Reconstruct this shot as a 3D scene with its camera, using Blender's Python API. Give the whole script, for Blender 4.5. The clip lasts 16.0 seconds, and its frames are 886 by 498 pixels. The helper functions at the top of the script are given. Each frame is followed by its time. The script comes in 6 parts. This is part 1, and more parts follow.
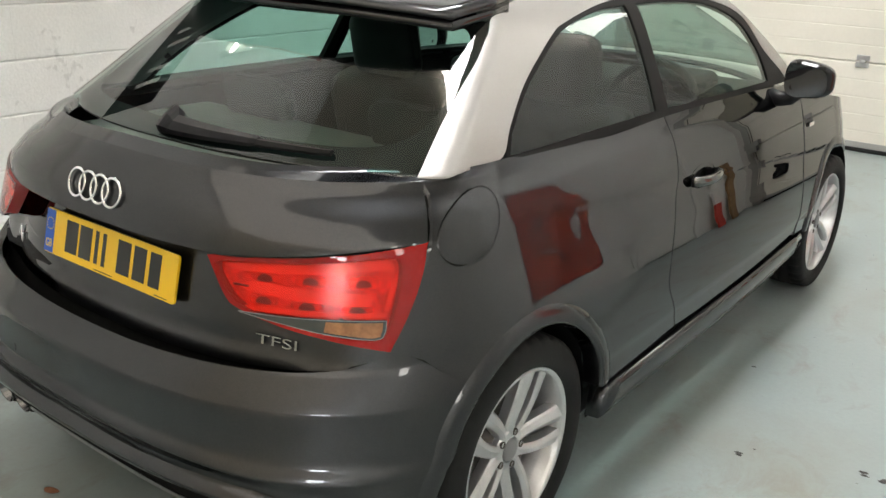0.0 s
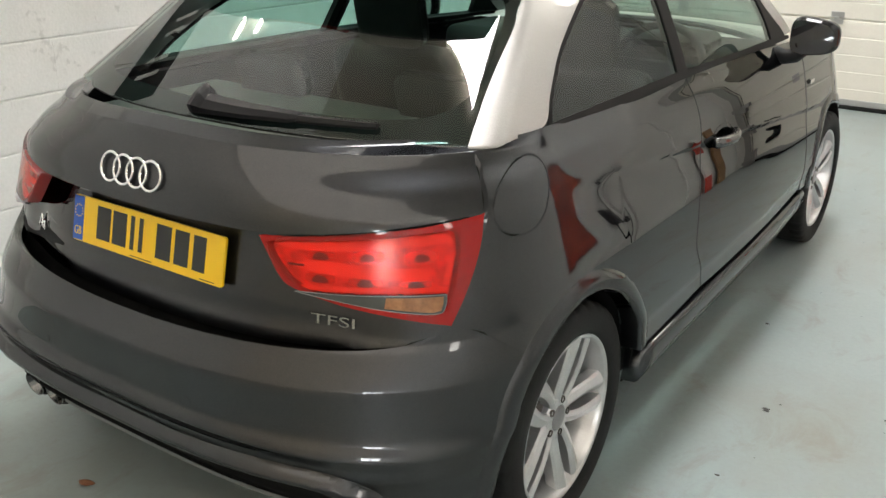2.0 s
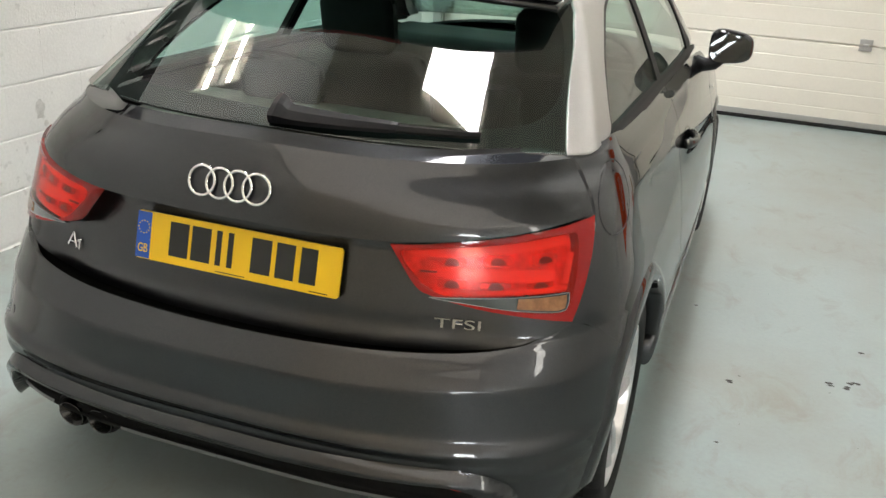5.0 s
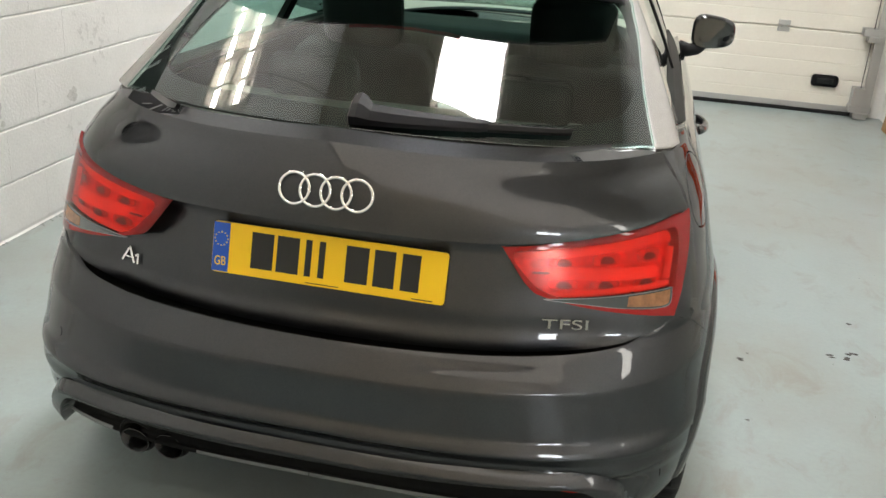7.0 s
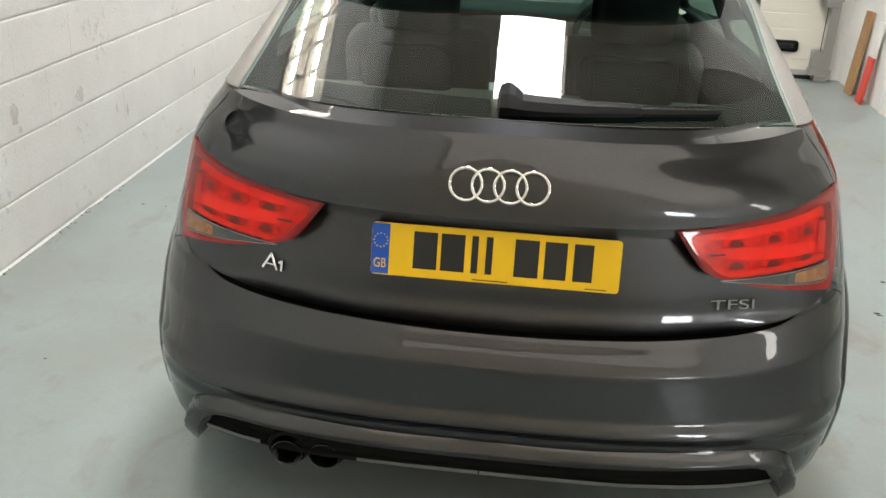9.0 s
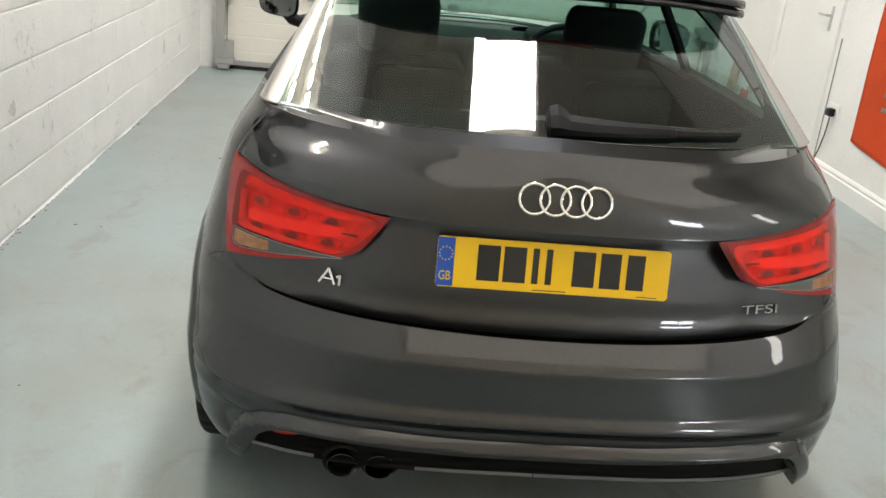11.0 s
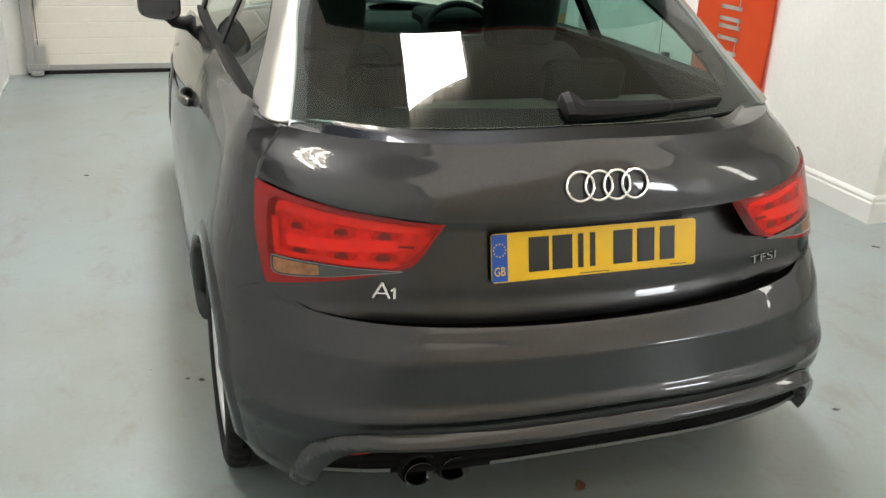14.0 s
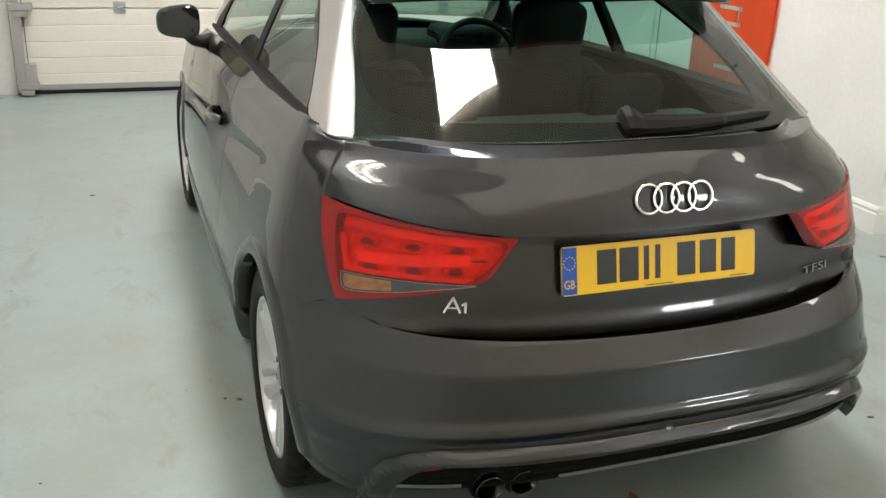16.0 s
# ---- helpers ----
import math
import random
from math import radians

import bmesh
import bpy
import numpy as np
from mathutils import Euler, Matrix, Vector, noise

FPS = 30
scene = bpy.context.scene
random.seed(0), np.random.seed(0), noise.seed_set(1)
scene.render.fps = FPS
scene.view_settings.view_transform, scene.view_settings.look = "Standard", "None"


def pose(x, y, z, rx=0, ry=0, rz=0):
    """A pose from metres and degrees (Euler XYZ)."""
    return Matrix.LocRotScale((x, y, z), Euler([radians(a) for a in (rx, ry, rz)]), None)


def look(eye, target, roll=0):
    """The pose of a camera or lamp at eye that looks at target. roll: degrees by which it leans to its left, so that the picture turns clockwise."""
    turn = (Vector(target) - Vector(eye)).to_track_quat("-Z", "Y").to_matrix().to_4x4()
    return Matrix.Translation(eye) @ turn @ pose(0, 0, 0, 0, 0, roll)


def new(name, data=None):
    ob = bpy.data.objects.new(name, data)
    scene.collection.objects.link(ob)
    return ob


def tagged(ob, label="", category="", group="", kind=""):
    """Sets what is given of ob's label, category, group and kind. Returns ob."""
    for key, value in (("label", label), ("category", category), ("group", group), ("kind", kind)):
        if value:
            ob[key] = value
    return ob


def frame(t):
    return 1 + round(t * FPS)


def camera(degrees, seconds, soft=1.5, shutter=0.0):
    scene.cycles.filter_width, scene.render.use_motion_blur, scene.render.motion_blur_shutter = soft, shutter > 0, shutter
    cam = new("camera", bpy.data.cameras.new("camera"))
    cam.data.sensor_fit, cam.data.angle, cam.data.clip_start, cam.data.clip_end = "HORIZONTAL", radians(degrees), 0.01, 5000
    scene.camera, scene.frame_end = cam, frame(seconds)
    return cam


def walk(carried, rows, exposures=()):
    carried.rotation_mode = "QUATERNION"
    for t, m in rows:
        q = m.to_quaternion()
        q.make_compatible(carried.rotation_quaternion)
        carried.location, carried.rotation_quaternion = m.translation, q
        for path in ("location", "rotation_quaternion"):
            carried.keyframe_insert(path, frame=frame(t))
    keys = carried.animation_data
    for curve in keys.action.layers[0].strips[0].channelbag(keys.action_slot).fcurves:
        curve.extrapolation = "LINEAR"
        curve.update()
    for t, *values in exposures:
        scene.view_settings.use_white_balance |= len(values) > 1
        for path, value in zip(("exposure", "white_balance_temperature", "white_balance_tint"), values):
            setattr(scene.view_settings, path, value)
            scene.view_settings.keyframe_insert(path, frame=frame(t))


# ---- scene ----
cam = camera(51.5, 16.0)
PATH = [
    (0, (1.835, -1.672, 1.531), (0.699, -0.173, 0.851), 1.9),
    (0.5, (1.829, -1.694, 1.515), (0.693, -0.191, 0.846), 1.7),
    (1, (1.794, -1.709, 1.517), (0.673, -0.203, 0.829), 1.4),
    (1.5, (1.745, -1.734, 1.511), (0.648, -0.218, 0.806), 0.7),
    (2, (1.663, -1.772, 1.518), (0.611, -0.238, 0.783), 0.4),
    (2.5, (1.555, -1.825, 1.516), (0.567, -0.251, 0.778), 0.9),
    (3, (1.48, -1.873, 1.526), (0.543, -0.266, 0.792), 1.6),
    (3.5, (1.396, -1.956, 1.523), (0.533, -0.303, 0.799), 2.2),
    (3.7, (1.363, -1.995, 1.526), (0.533, -0.325, 0.803), 2.3),
    (6, (0.8, -2.233, 1.545), (0.329, -0.432, 0.815), 4.0),
    (6.5, (0.702, -2.239, 1.548), (0.282, -0.429, 0.808), 3.9),
    (7, (0.584, -2.257, 1.536), (0.226, -0.436, 0.791), 3.9),
    (7.5, (0.423, -2.279, 1.529), (0.138, -0.454, 0.761), 3.1),
    (8, (0.268, -2.299, 1.52), (0.041, -0.47, 0.743), 2.7),
    (8.5, (0.167, -2.297, 1.518), (-0.05, -0.469, 0.735), 2.1),
    (9, (0.056, -2.306, 1.527), (-0.116, -0.472, 0.747), 2.6),
    (11.5, (-0.511, -2.41, 1.501), (-0.294, -0.551, 0.799), 5.3),
    (12, (-0.6, -2.389, 1.503), (-0.347, -0.537, 0.79), 4.0),
    (12.5, (-0.695, -2.364, 1.513), (-0.373, -0.528, 0.787), 2.9),
    (13, (-0.775, -2.343, 1.525), (-0.37, -0.529, 0.786), 2.4),
    (13.5, (-0.854, -2.326, 1.542), (-0.358, -0.539, 0.793), 2.0),
    (14, (-0.969, -2.292, 1.551), (-0.371, -0.538, 0.8), 2.4),
    (14.5, (-1.057, -2.252, 1.55), (-0.411, -0.513, 0.802), 2.3),
    (15, (-1.115, -2.239, 1.546), (-0.46, -0.499, 0.81), 2.0),
    (15.5, (-1.163, -2.227, 1.537), (-0.498, -0.484, 0.817), 2.4),
    (16, (-1.185, -2.223, 1.538), (-0.518, -0.478, 0.824), 2.4),
]
walk(cam, [(t, look(eye, target, roll)) for t, eye, target, roll in PATH])

# ---- world and light ----
H_ROOF = 5.5
world = bpy.data.worlds.new("world")
scene.world = world
world.use_nodes = True
wn = world.node_tree
sky = wn.nodes.new("ShaderNodeTexSky")
sky.sky_type = "NISHITA"
sky.sun_disc = False
sky.sun_elevation, sky.sun_rotation = radians(35), radians(200)
wn.links.new(sky.outputs[0], wn.nodes["Background"].inputs[0])
wn.nodes["Background"].inputs[1].default_value = 0.08
scene.view_settings.exposure = 0.0


# ---- materials ----
def mat(name, colour, rough=0.5, metal=0.0, **more):
    m = bpy.data.materials.new(name)
    m.use_nodes = True
    b = m.node_tree.nodes["Principled BSDF"]
    b.inputs["Base Color"].default_value = (*colour, 1)
    b.inputs["Roughness"].default_value = rough
    b.inputs["Metallic"].default_value = metal
    for k, v in more.items():
        key = k.replace("_", " ")
        b.inputs[key].default_value = v
    return m


def worn(m):
    """Sparse chips and scuffs of a darker grey over a painted surface."""
    nt = m.node_tree
    b = nt.nodes["Principled BSDF"]
    old = b.inputs["Base Color"].links[0].from_socket
    geo = nt.nodes.new("ShaderNodeNewGeometry")
    n1, n2 = nt.nodes.new("ShaderNodeTexNoise"), nt.nodes.new("ShaderNodeTexNoise")
    n1.inputs["Scale"].default_value, n1.inputs["Detail"].default_value = 3.2, 6
    n2.inputs["Scale"].default_value, n2.inputs["Detail"].default_value = 26, 3
    mul = nt.nodes.new("ShaderNodeMath")
    mul.operation = "MULTIPLY"
    mr = nt.nodes.new("ShaderNodeMapRange")
    mr.inputs[1].default_value, mr.inputs[2].default_value = 0.365, 0.43
    mr.inputs[4].default_value = 0.3
    mix = nt.nodes.new("ShaderNodeMixRGB")
    mix.inputs[2].default_value = (0.36, 0.35, 0.34, 1)
    for n in (n1, n2):
        nt.links.new(geo.outputs["Position"], n.inputs["Vector"])
    nt.links.new(n1.outputs[0], mul.inputs[0])
    nt.links.new(n2.outputs[0], mul.inputs[1])
    nt.links.new(mul.outputs[0], mr.inputs[0])
    nt.links.new(mr.outputs[0], mix.inputs[0])
    nt.links.new(old, mix.inputs[1])
    nt.links.new(mix.outputs[0], b.inputs["Base Color"])
    return m


def varied(m, amount=0.15, scale=6.0, fine=60.0, bump=0.0, rough_var=0.0, coords="Object"):
    """Two scales of tone, optional relief and uneven gloss, in metres."""
    nt = m.node_tree
    b = nt.nodes["Principled BSDF"]
    base = tuple(b.inputs["Base Color"].default_value)
    tc = nt.nodes.new("ShaderNodeNewGeometry" if coords == "Position" else "ShaderNodeTexCoord")
    n1, n2 = nt.nodes.new("ShaderNodeTexNoise"), nt.nodes.new("ShaderNodeTexNoise")
    n1.inputs["Scale"].default_value, n2.inputs["Scale"].default_value = scale, fine
    n1.inputs["Detail"].default_value = 4
    add = nt.nodes.new("ShaderNodeMath")
    add.operation = "ADD"
    mr = nt.nodes.new("ShaderNodeMapRange")
    mr.inputs[1].default_value, mr.inputs[2].default_value = 0.6, 1.4
    mr.inputs[3].default_value, mr.inputs[4].default_value = 1 - amount, 1 + amount
    mix = nt.nodes.new("ShaderNodeVectorMath")
    mix.operation = "SCALE"
    mix.inputs[0].default_value = base[:3]
    for n in (n1, n2):
        nt.links.new(tc.outputs[coords], n.inputs["Vector"])
    nt.links.new(n1.outputs[0], add.inputs[0])
    nt.links.new(n2.outputs[0], add.inputs[1])
    nt.links.new(add.outputs[0], mr.inputs[0])
    nt.links.new(mr.outputs[0], mix.inputs["Scale"])
    nt.links.new(mix.outputs[0], b.inputs["Base Color"])
    if bump:
        bp = nt.nodes.new("ShaderNodeBump")
        bp.inputs["Strength"].default_value = bump
        bp.inputs["Distance"].default_value = 0.002
        nt.links.new(n2.outputs[0], bp.inputs["Height"])
        nt.links.new(bp.outputs[0], b.inputs["Normal"])
    if rough_var:
        r0 = b.inputs["Roughness"].default_value
        mr2 = nt.nodes.new("ShaderNodeMapRange")
        mr2.inputs[1].default_value, mr2.inputs[2].default_value = 0.3, 0.7
        mr2.inputs[3].default_value, mr2.inputs[4].default_value = r0 - rough_var, r0 + rough_var
        nt.links.new(n1.outputs[0], mr2.inputs[0])
        nt.links.new(mr2.outputs[0], b.inputs["Roughness"])
    return m


def floor_paint(m):
    """Painted concrete: cloudy tone, dusty trodden patches and fine speckle."""
    varied(m, 0.05, 2.2, 55, 0.12)
    nt = m.node_tree
    b = nt.nodes["Principled BSDF"]
    old = b.inputs["Base Color"].links[0].from_socket
    geo = nt.nodes.new("ShaderNodeNewGeometry")
    n1, n2 = nt.nodes.new("ShaderNodeTexNoise"), nt.nodes.new("ShaderNodeTexNoise")
    n1.inputs["Scale"].default_value, n1.inputs["Detail"].default_value, n1.inputs["Roughness"].default_value = 0.9, 8, 0.62
    n2.inputs["Scale"].default_value, n2.inputs["Detail"].default_value = 140, 2
    mr1, mr2 = nt.nodes.new("ShaderNodeMapRange"), nt.nodes.new("ShaderNodeMapRange")
    mr1.inputs[1].default_value, mr1.inputs[2].default_value, mr1.inputs[4].default_value = 0.42, 0.66, 0.5
    mr2.inputs[1].default_value, mr2.inputs[2].default_value, mr2.inputs[4].default_value = 0.66, 0.74, 0.35
    m1, m2 = nt.nodes.new("ShaderNodeMixRGB"), nt.nodes.new("ShaderNodeMixRGB")
    m1.inputs[2].default_value = (0.222, 0.205, 0.165, 1)
    m2.inputs[2].default_value = (0.17, 0.17, 0.16, 1)
    for n, mr in ((n1, mr1), (n2, mr2)):
        nt.links.new(geo.outputs["Position"], n.inputs["Vector"])
        nt.links.new(n.outputs[0], mr.inputs[0])
    nt.links.new(mr1.outputs[0], m1.inputs[0])
    nt.links.new(mr2.outputs[0], m2.inputs[0])
    nt.links.new(old, m1.inputs[1])
    nt.links.new(m1.outputs[0], m2.inputs[1])
    # smeared brown dirt, drawn out along the wheels' way
    stretch, n3, mr3, m3 = (nt.nodes.new("ShaderNode" + k) for k in ("Mapping", "TexNoise", "MapRange", "MixRGB"))
    stretch.inputs["Scale"].default_value = (5.5, 3.2, 1.0)
    n3.inputs["Scale"].default_value, n3.inputs["Detail"].default_value, n3.inputs["Roughness"].default_value = 1.0, 9, 0.68
    n3.inputs["Distortion"].default_value = 0.6
    mr3.inputs[1].default_value, mr3.inputs[2].default_value, mr3.inputs[4].default_value = 0.54, 0.76, 0.6
    m3.inputs[2].default_value = (0.185, 0.155, 0.115, 1)
    nt.links.new(geo.outputs["Position"], stretch.inputs["Vector"])
    nt.links.new(stretch.outputs[0], n3.inputs["Vector"])
    nt.links.new(n3.outputs[0], mr3.inputs[0])
    nt.links.new(mr3.outputs[0], m3.inputs[0])
    nt.links.new(m2.outputs[0], m3.inputs[1])
    nt.links.new(m3.outputs[0], b.inputs["Base Color"])
    return m


def glow(name, colour, strength):
    m = mat(name, colour, 0.6)
    b = m.node_tree.nodes["Principled BSDF"]
    b.inputs["Emission Color"].default_value = (*colour, 1)
    b.inputs["Emission Strength"].default_value = strength
    return m


def car_paint(name, colour, metal, rough):
    m = mat(name, colour, rough, metal)
    nt = m.node_tree
    b = nt.nodes["Principled BSDF"]
    b.inputs["Coat Weight"].default_value = 1.0
    b.inputs["Specular Tint"].default_value = (0.15, 0.15, 0.15, 1)
    b.inputs["Coat Roughness"].default_value = 0.0
    b.inputs["Coat IOR"].default_value = 1.52
    tc = nt.nodes.new("ShaderNodeTexCoord")
    flake = nt.nodes.new("ShaderNodeTexNoise")
    flake.inputs["Scale"].default_value = 900
    mr = nt.nodes.new("ShaderNodeMapRange")
    mr.inputs[1].default_value, mr.inputs[2].default_value = 0.3, 0.7
    mr.inputs[3].default_value, mr.inputs[4].default_value = 0.75, 1.25
    mix = nt.nodes.new("ShaderNodeVectorMath")
    mix.operation = "SCALE"
    mix.inputs[0].default_value = colour
    nt.links.new(tc.outputs["Object"], flake.inputs["Vector"])
    nt.links.new(flake.outputs[0], mr.inputs[0])
    nt.links.new(mr.outputs[0], mix.inputs["Scale"])
    nt.links.new(mix.outputs[0], b.inputs["Base Color"])
    return m


PAINT = car_paint("grey_metallic_paint", (0.0405, 0.042, 0.0465), 1.0, 0.34)
SILVER = car_paint("silver_paint", (0.44, 0.43, 0.415), 0.75, 0.38)
BLACK = mat("black_plastic", (0.006, 0.006, 0.0075), 0.5, Specular_IOR_Level=0.2)
GLOSSBLACK = mat("gloss_black", (0.008, 0.008, 0.009), 0.08)
RUBBER = varied(mat("rubber", (0.010, 0.010, 0.010), 0.75, Specular_IOR_Level=0.3), 0.2, 20, 200, 0.3)
CHROME = mat("chrome", (0.8, 0.8, 0.8), 0.07, 1.0)
ALLOY = varied(mat("alloy", (0.62, 0.62, 0.63), 0.3, 0.85), 0.06, 20, 200)
BADGE = mat("badge_chrome", (0.45, 0.45, 0.45), 0.12, 1.0)
YELLOW = mat("plate_yellow", (0.85, 0.52, 0.008), 0.3)
BLUE = mat("plate_blue", (0.01, 0.08, 0.42), 0.3)
INK = mat("plate_ink", (0.012, 0.012, 0.012), 0.35)
FLOOR = floor_paint(mat("painted_concrete", (0.268, 0.322, 0.322), 0.36))
WHITE = varied(mat("white_wall_paint", (0.78, 0.77, 0.74), 0.7), 0.05, 3, 40, 0.3)
BLOCK = worn(varied(mat("painted_block", (0.80, 0.795, 0.78), 0.75), 0.06, 5, 90, 0.6, coords="Position"))
DOORPANEL = varied(mat("door_panel", (0.74, 0.71, 0.63), 0.5), 0.03, 2, 50, 0.1)
ROOFSHEET = varied(mat("roof_sheet", (0.55, 0.51, 0.44), 0.6), 0.08, 1, 12)
ROOFLIGHT = glow("rooflight", (1.0, 0.99, 0.985), 21.8)
# dim warm glow of the added ceiling sheet that fills the south half
SOUTHFILL = glow("south_fill_glow", (1.0, 0.94, 0.86), 0.78)
SOUTHWINDOW = glow("cool_daylight", (0.92, 0.97, 1.0), 24.0)
TUBE = glow("tube", (1.0, 0.93, 0.82), 38.0)
ORANGE = varied(mat("banner_cloth", (0.92, 0.12, 0.025), 0.7), 0.08, 4, 200, 0.2)
TRIM = mat("galvanised", (0.45, 0.45, 0.44), 0.4, 0.7)
WARMWALL = varied(mat("cream_wall_paint", (0.80, 0.72, 0.60), 0.8), 0.08, 2, 40, 0.2)
WHITEGLOSS = varied(mat("white_gloss_paint", (0.80, 0.79, 0.76), 0.35), 0.03, 3, 60)
WHITECLOTH = varied(mat("white_cloth", (0.80, 0.78, 0.75), 0.8), 0.05, 6, 200, 0.2)
DAYLIGHT = glow("daylight", (1.0, 0.97, 0.90), 9.0)
GREYCABLE = mat("grey_cable", (0.25, 0.25, 0.25), 0.5)
SCUFF = varied(mat("scuff_grey", (0.60, 0.59, 0.57), 0.8), 0.25, 40, 200)
TIMBER = varied(mat("timber", (0.36, 0.20, 0.09), 0.6), 0.25, 8, 60, 0.3)
REDBOARD = varied(mat("red_paint", (0.62, 0.06, 0.04), 0.5), 0.1, 8, 60)
DEBRIS = varied(mat("debris", (0.06, 0.058, 0.055), 0.9), 0.5, 9, 100)
LEAF = varied(mat("dry_leaf", (0.22, 0.09, 0.04), 0.8), 0.3, 30, 200)
SILVERTRIM = mat("satin_silver_trim", (0.26, 0.26, 0.26), 0.35, 0.8)
PAINTDARK = car_paint("handle_recess_paint", (0.03, 0.03, 0.031), 0.5, 0.4)
CHROMEDARK = mat("satin_handle", (0.12, 0.12, 0.12), 0.2, 0.9)
BLACKTRIM = mat("dark_trim", (0.007, 0.0068, 0.0068), 0.55, Specular_IOR_Level=0.12)
BLACKMATT = mat("black_matt", (0.005, 0.005, 0.005), 0.8, Specular_IOR_Level=0.15)
MIRROR = mat("mirror", (0.5, 0.52, 0.53), 0.01, 1.0)
DARKMETAL = varied(mat("brake_metal", (0.12, 0.11, 0.10), 0.5, 0.6), 0.3, 30, 200)
CAPGREY = mat("cap_grey", (0.22, 0.22, 0.23), 0.3, 0.4)
EXHAUST = mat("exhaust_chrome", (0.16, 0.16, 0.16), 0.15, 1.0)
HEADLINING = varied(mat("headlining", (0.32, 0.30, 0.28), 0.9), 0.05, 5, 200)
REDLENS = mat("red_lens", (0.45, 0.012, 0.008), 0.12)
REDFRAME = mat("red_frame", (0.30, 0.007, 0.006), 0.06, Specular_IOR_Level=0.5)
REDINNER = varied(mat("red_reflector", (0.80, 0.035, 0.02), 0.2), 0.4, 28, 90, 0.0)
REDBOWL = varied(mat("red_bowl_mirror", (0.85, 0.05, 0.03), 0.22, 0.5), 0.4, 40, 120, 0.0)
REDBRIGHT = mat("red_light_guide", (0.95, 0.07, 0.04), 0.12)
REDDARK = mat("red_pod", (0.12, 0.010, 0.009), 0.3)
CLEARDARK = mat("clear_wedge", (0.035, 0.042, 0.042), 0.05, Coat_Weight=1.0)
AMBER = varied(mat("amber", (0.30, 0.135, 0.06), 0.1), 0.4, 30, 80)
SHELF = varied(mat("shelf_carpet", (0.20, 0.195, 0.18), 0.95), 0.15, 8, 120)
CLOTH = varied(mat("seat_cloth", (0.015, 0.015, 0.0145), 0.9), 0.2, 8, 120)


def glass(name, tint, gloss, rough=0.0):
    """Clear tinted sheet whose gloss rises from its head-on value towards grazing, the same from either face."""
    m = bpy.data.materials.new(name)
    m.use_nodes = True
    nt = m.node_tree
    out = nt.nodes["Material Output"]
    nt.nodes.remove(nt.nodes["Principled BSDF"])
    tr, gl, mx, lw = (nt.nodes.new("ShaderNode" + k) for k in ("BsdfTransparent", "BsdfGlossy", "MixShader", "LayerWeight"))
    power, ramp = nt.nodes.new("ShaderNodeMath"), nt.nodes.new("ShaderNodeMath")
    power.operation, ramp.operation = "POWER", "MULTIPLY_ADD"
    power.inputs[1].default_value = 5.0
    ramp.inputs[1].default_value, ramp.inputs[2].default_value = 1 - gloss, gloss
    tr.inputs[0].default_value = (*tint, 1)
    gl.inputs["Roughness"].default_value = rough
    lw.inputs["Blend"].default_value = 0.5
    nt.links.new(lw.outputs["Facing"], power.inputs[0])
    nt.links.new(power.outputs[0], ramp.inputs[0])
    nt.links.new(ramp.outputs[0], mx.inputs[0])
    nt.links.new(tr.outputs[0], mx.inputs[1])
    nt.links.new(gl.outputs[0], mx.inputs[2])
    nt.links.new(mx.outputs[0], out.inputs[0])
    return m


GLASS = glass("tinted_glass", (0.58, 0.78, 0.73), 0.11)
SIDEGLASS = glass("side_glass", (0.50, 0.70, 0.65), 0.055)
REDCOVER = glass("red_cover", (1.0, 0.45, 0.34), 0.03, 0.22)


# ---- mesh helpers ----
def thing(name, label, category, group="", kind="", at=(0, 0, 0)):
    e = new(name)
    e.location = at
    e.empty_display_size = 0.1
    return tagged(e, label, category, group, kind)


def part(name, bm, material, parent=None, label="", smooth=False):
    me = bpy.data.meshes.new(name)
    bm.to_mesh(me)
    bm.free()
    me.materials.append(material)
    if smooth:
        for p in me.polygons:
            p.use_smooth = True
    ob = new(name, me)
    ob.parent = parent
    if parent is not None:
        ob.matrix_parent_inverse = base_of(parent).inverted()
    if label:
        ob["label"] = label
    return ob


def base_of(ob):
    m = Matrix.LocRotScale(ob.location, ob.rotation_euler, ob.scale)
    return base_of(ob.parent) @ ob.matrix_parent_inverse @ m if ob.parent else m


def box(bm, x0, x1, y0, y1, z0, z1, bevel=0.0, m=None):
    r = bmesh.ops.create_cube(bm, size=1)
    vs = r["verts"]
    for v in vs:
        v.co = Vector((x0 + (v.co.x + 0.5) * (x1 - x0), y0 + (v.co.y + 0.5) * (y1 - y0), z0 + (v.co.z + 0.5) * (z1 - z0)))
    if m is not None:
        bmesh.ops.transform(bm, matrix=m, verts=vs)
    if bevel:
        es = list({e for v in vs for e in v.link_edges})
        bmesh.ops.bevel(bm, geom=es, offset=bevel, segments=2, affect="EDGES", profile=0.5)
    return bm


def boxed(name, dims, material, parent=None, bevel=0.0, label="", m=None):
    return part(name, box(bmesh.new(), *dims, bevel, m), material, parent, label)


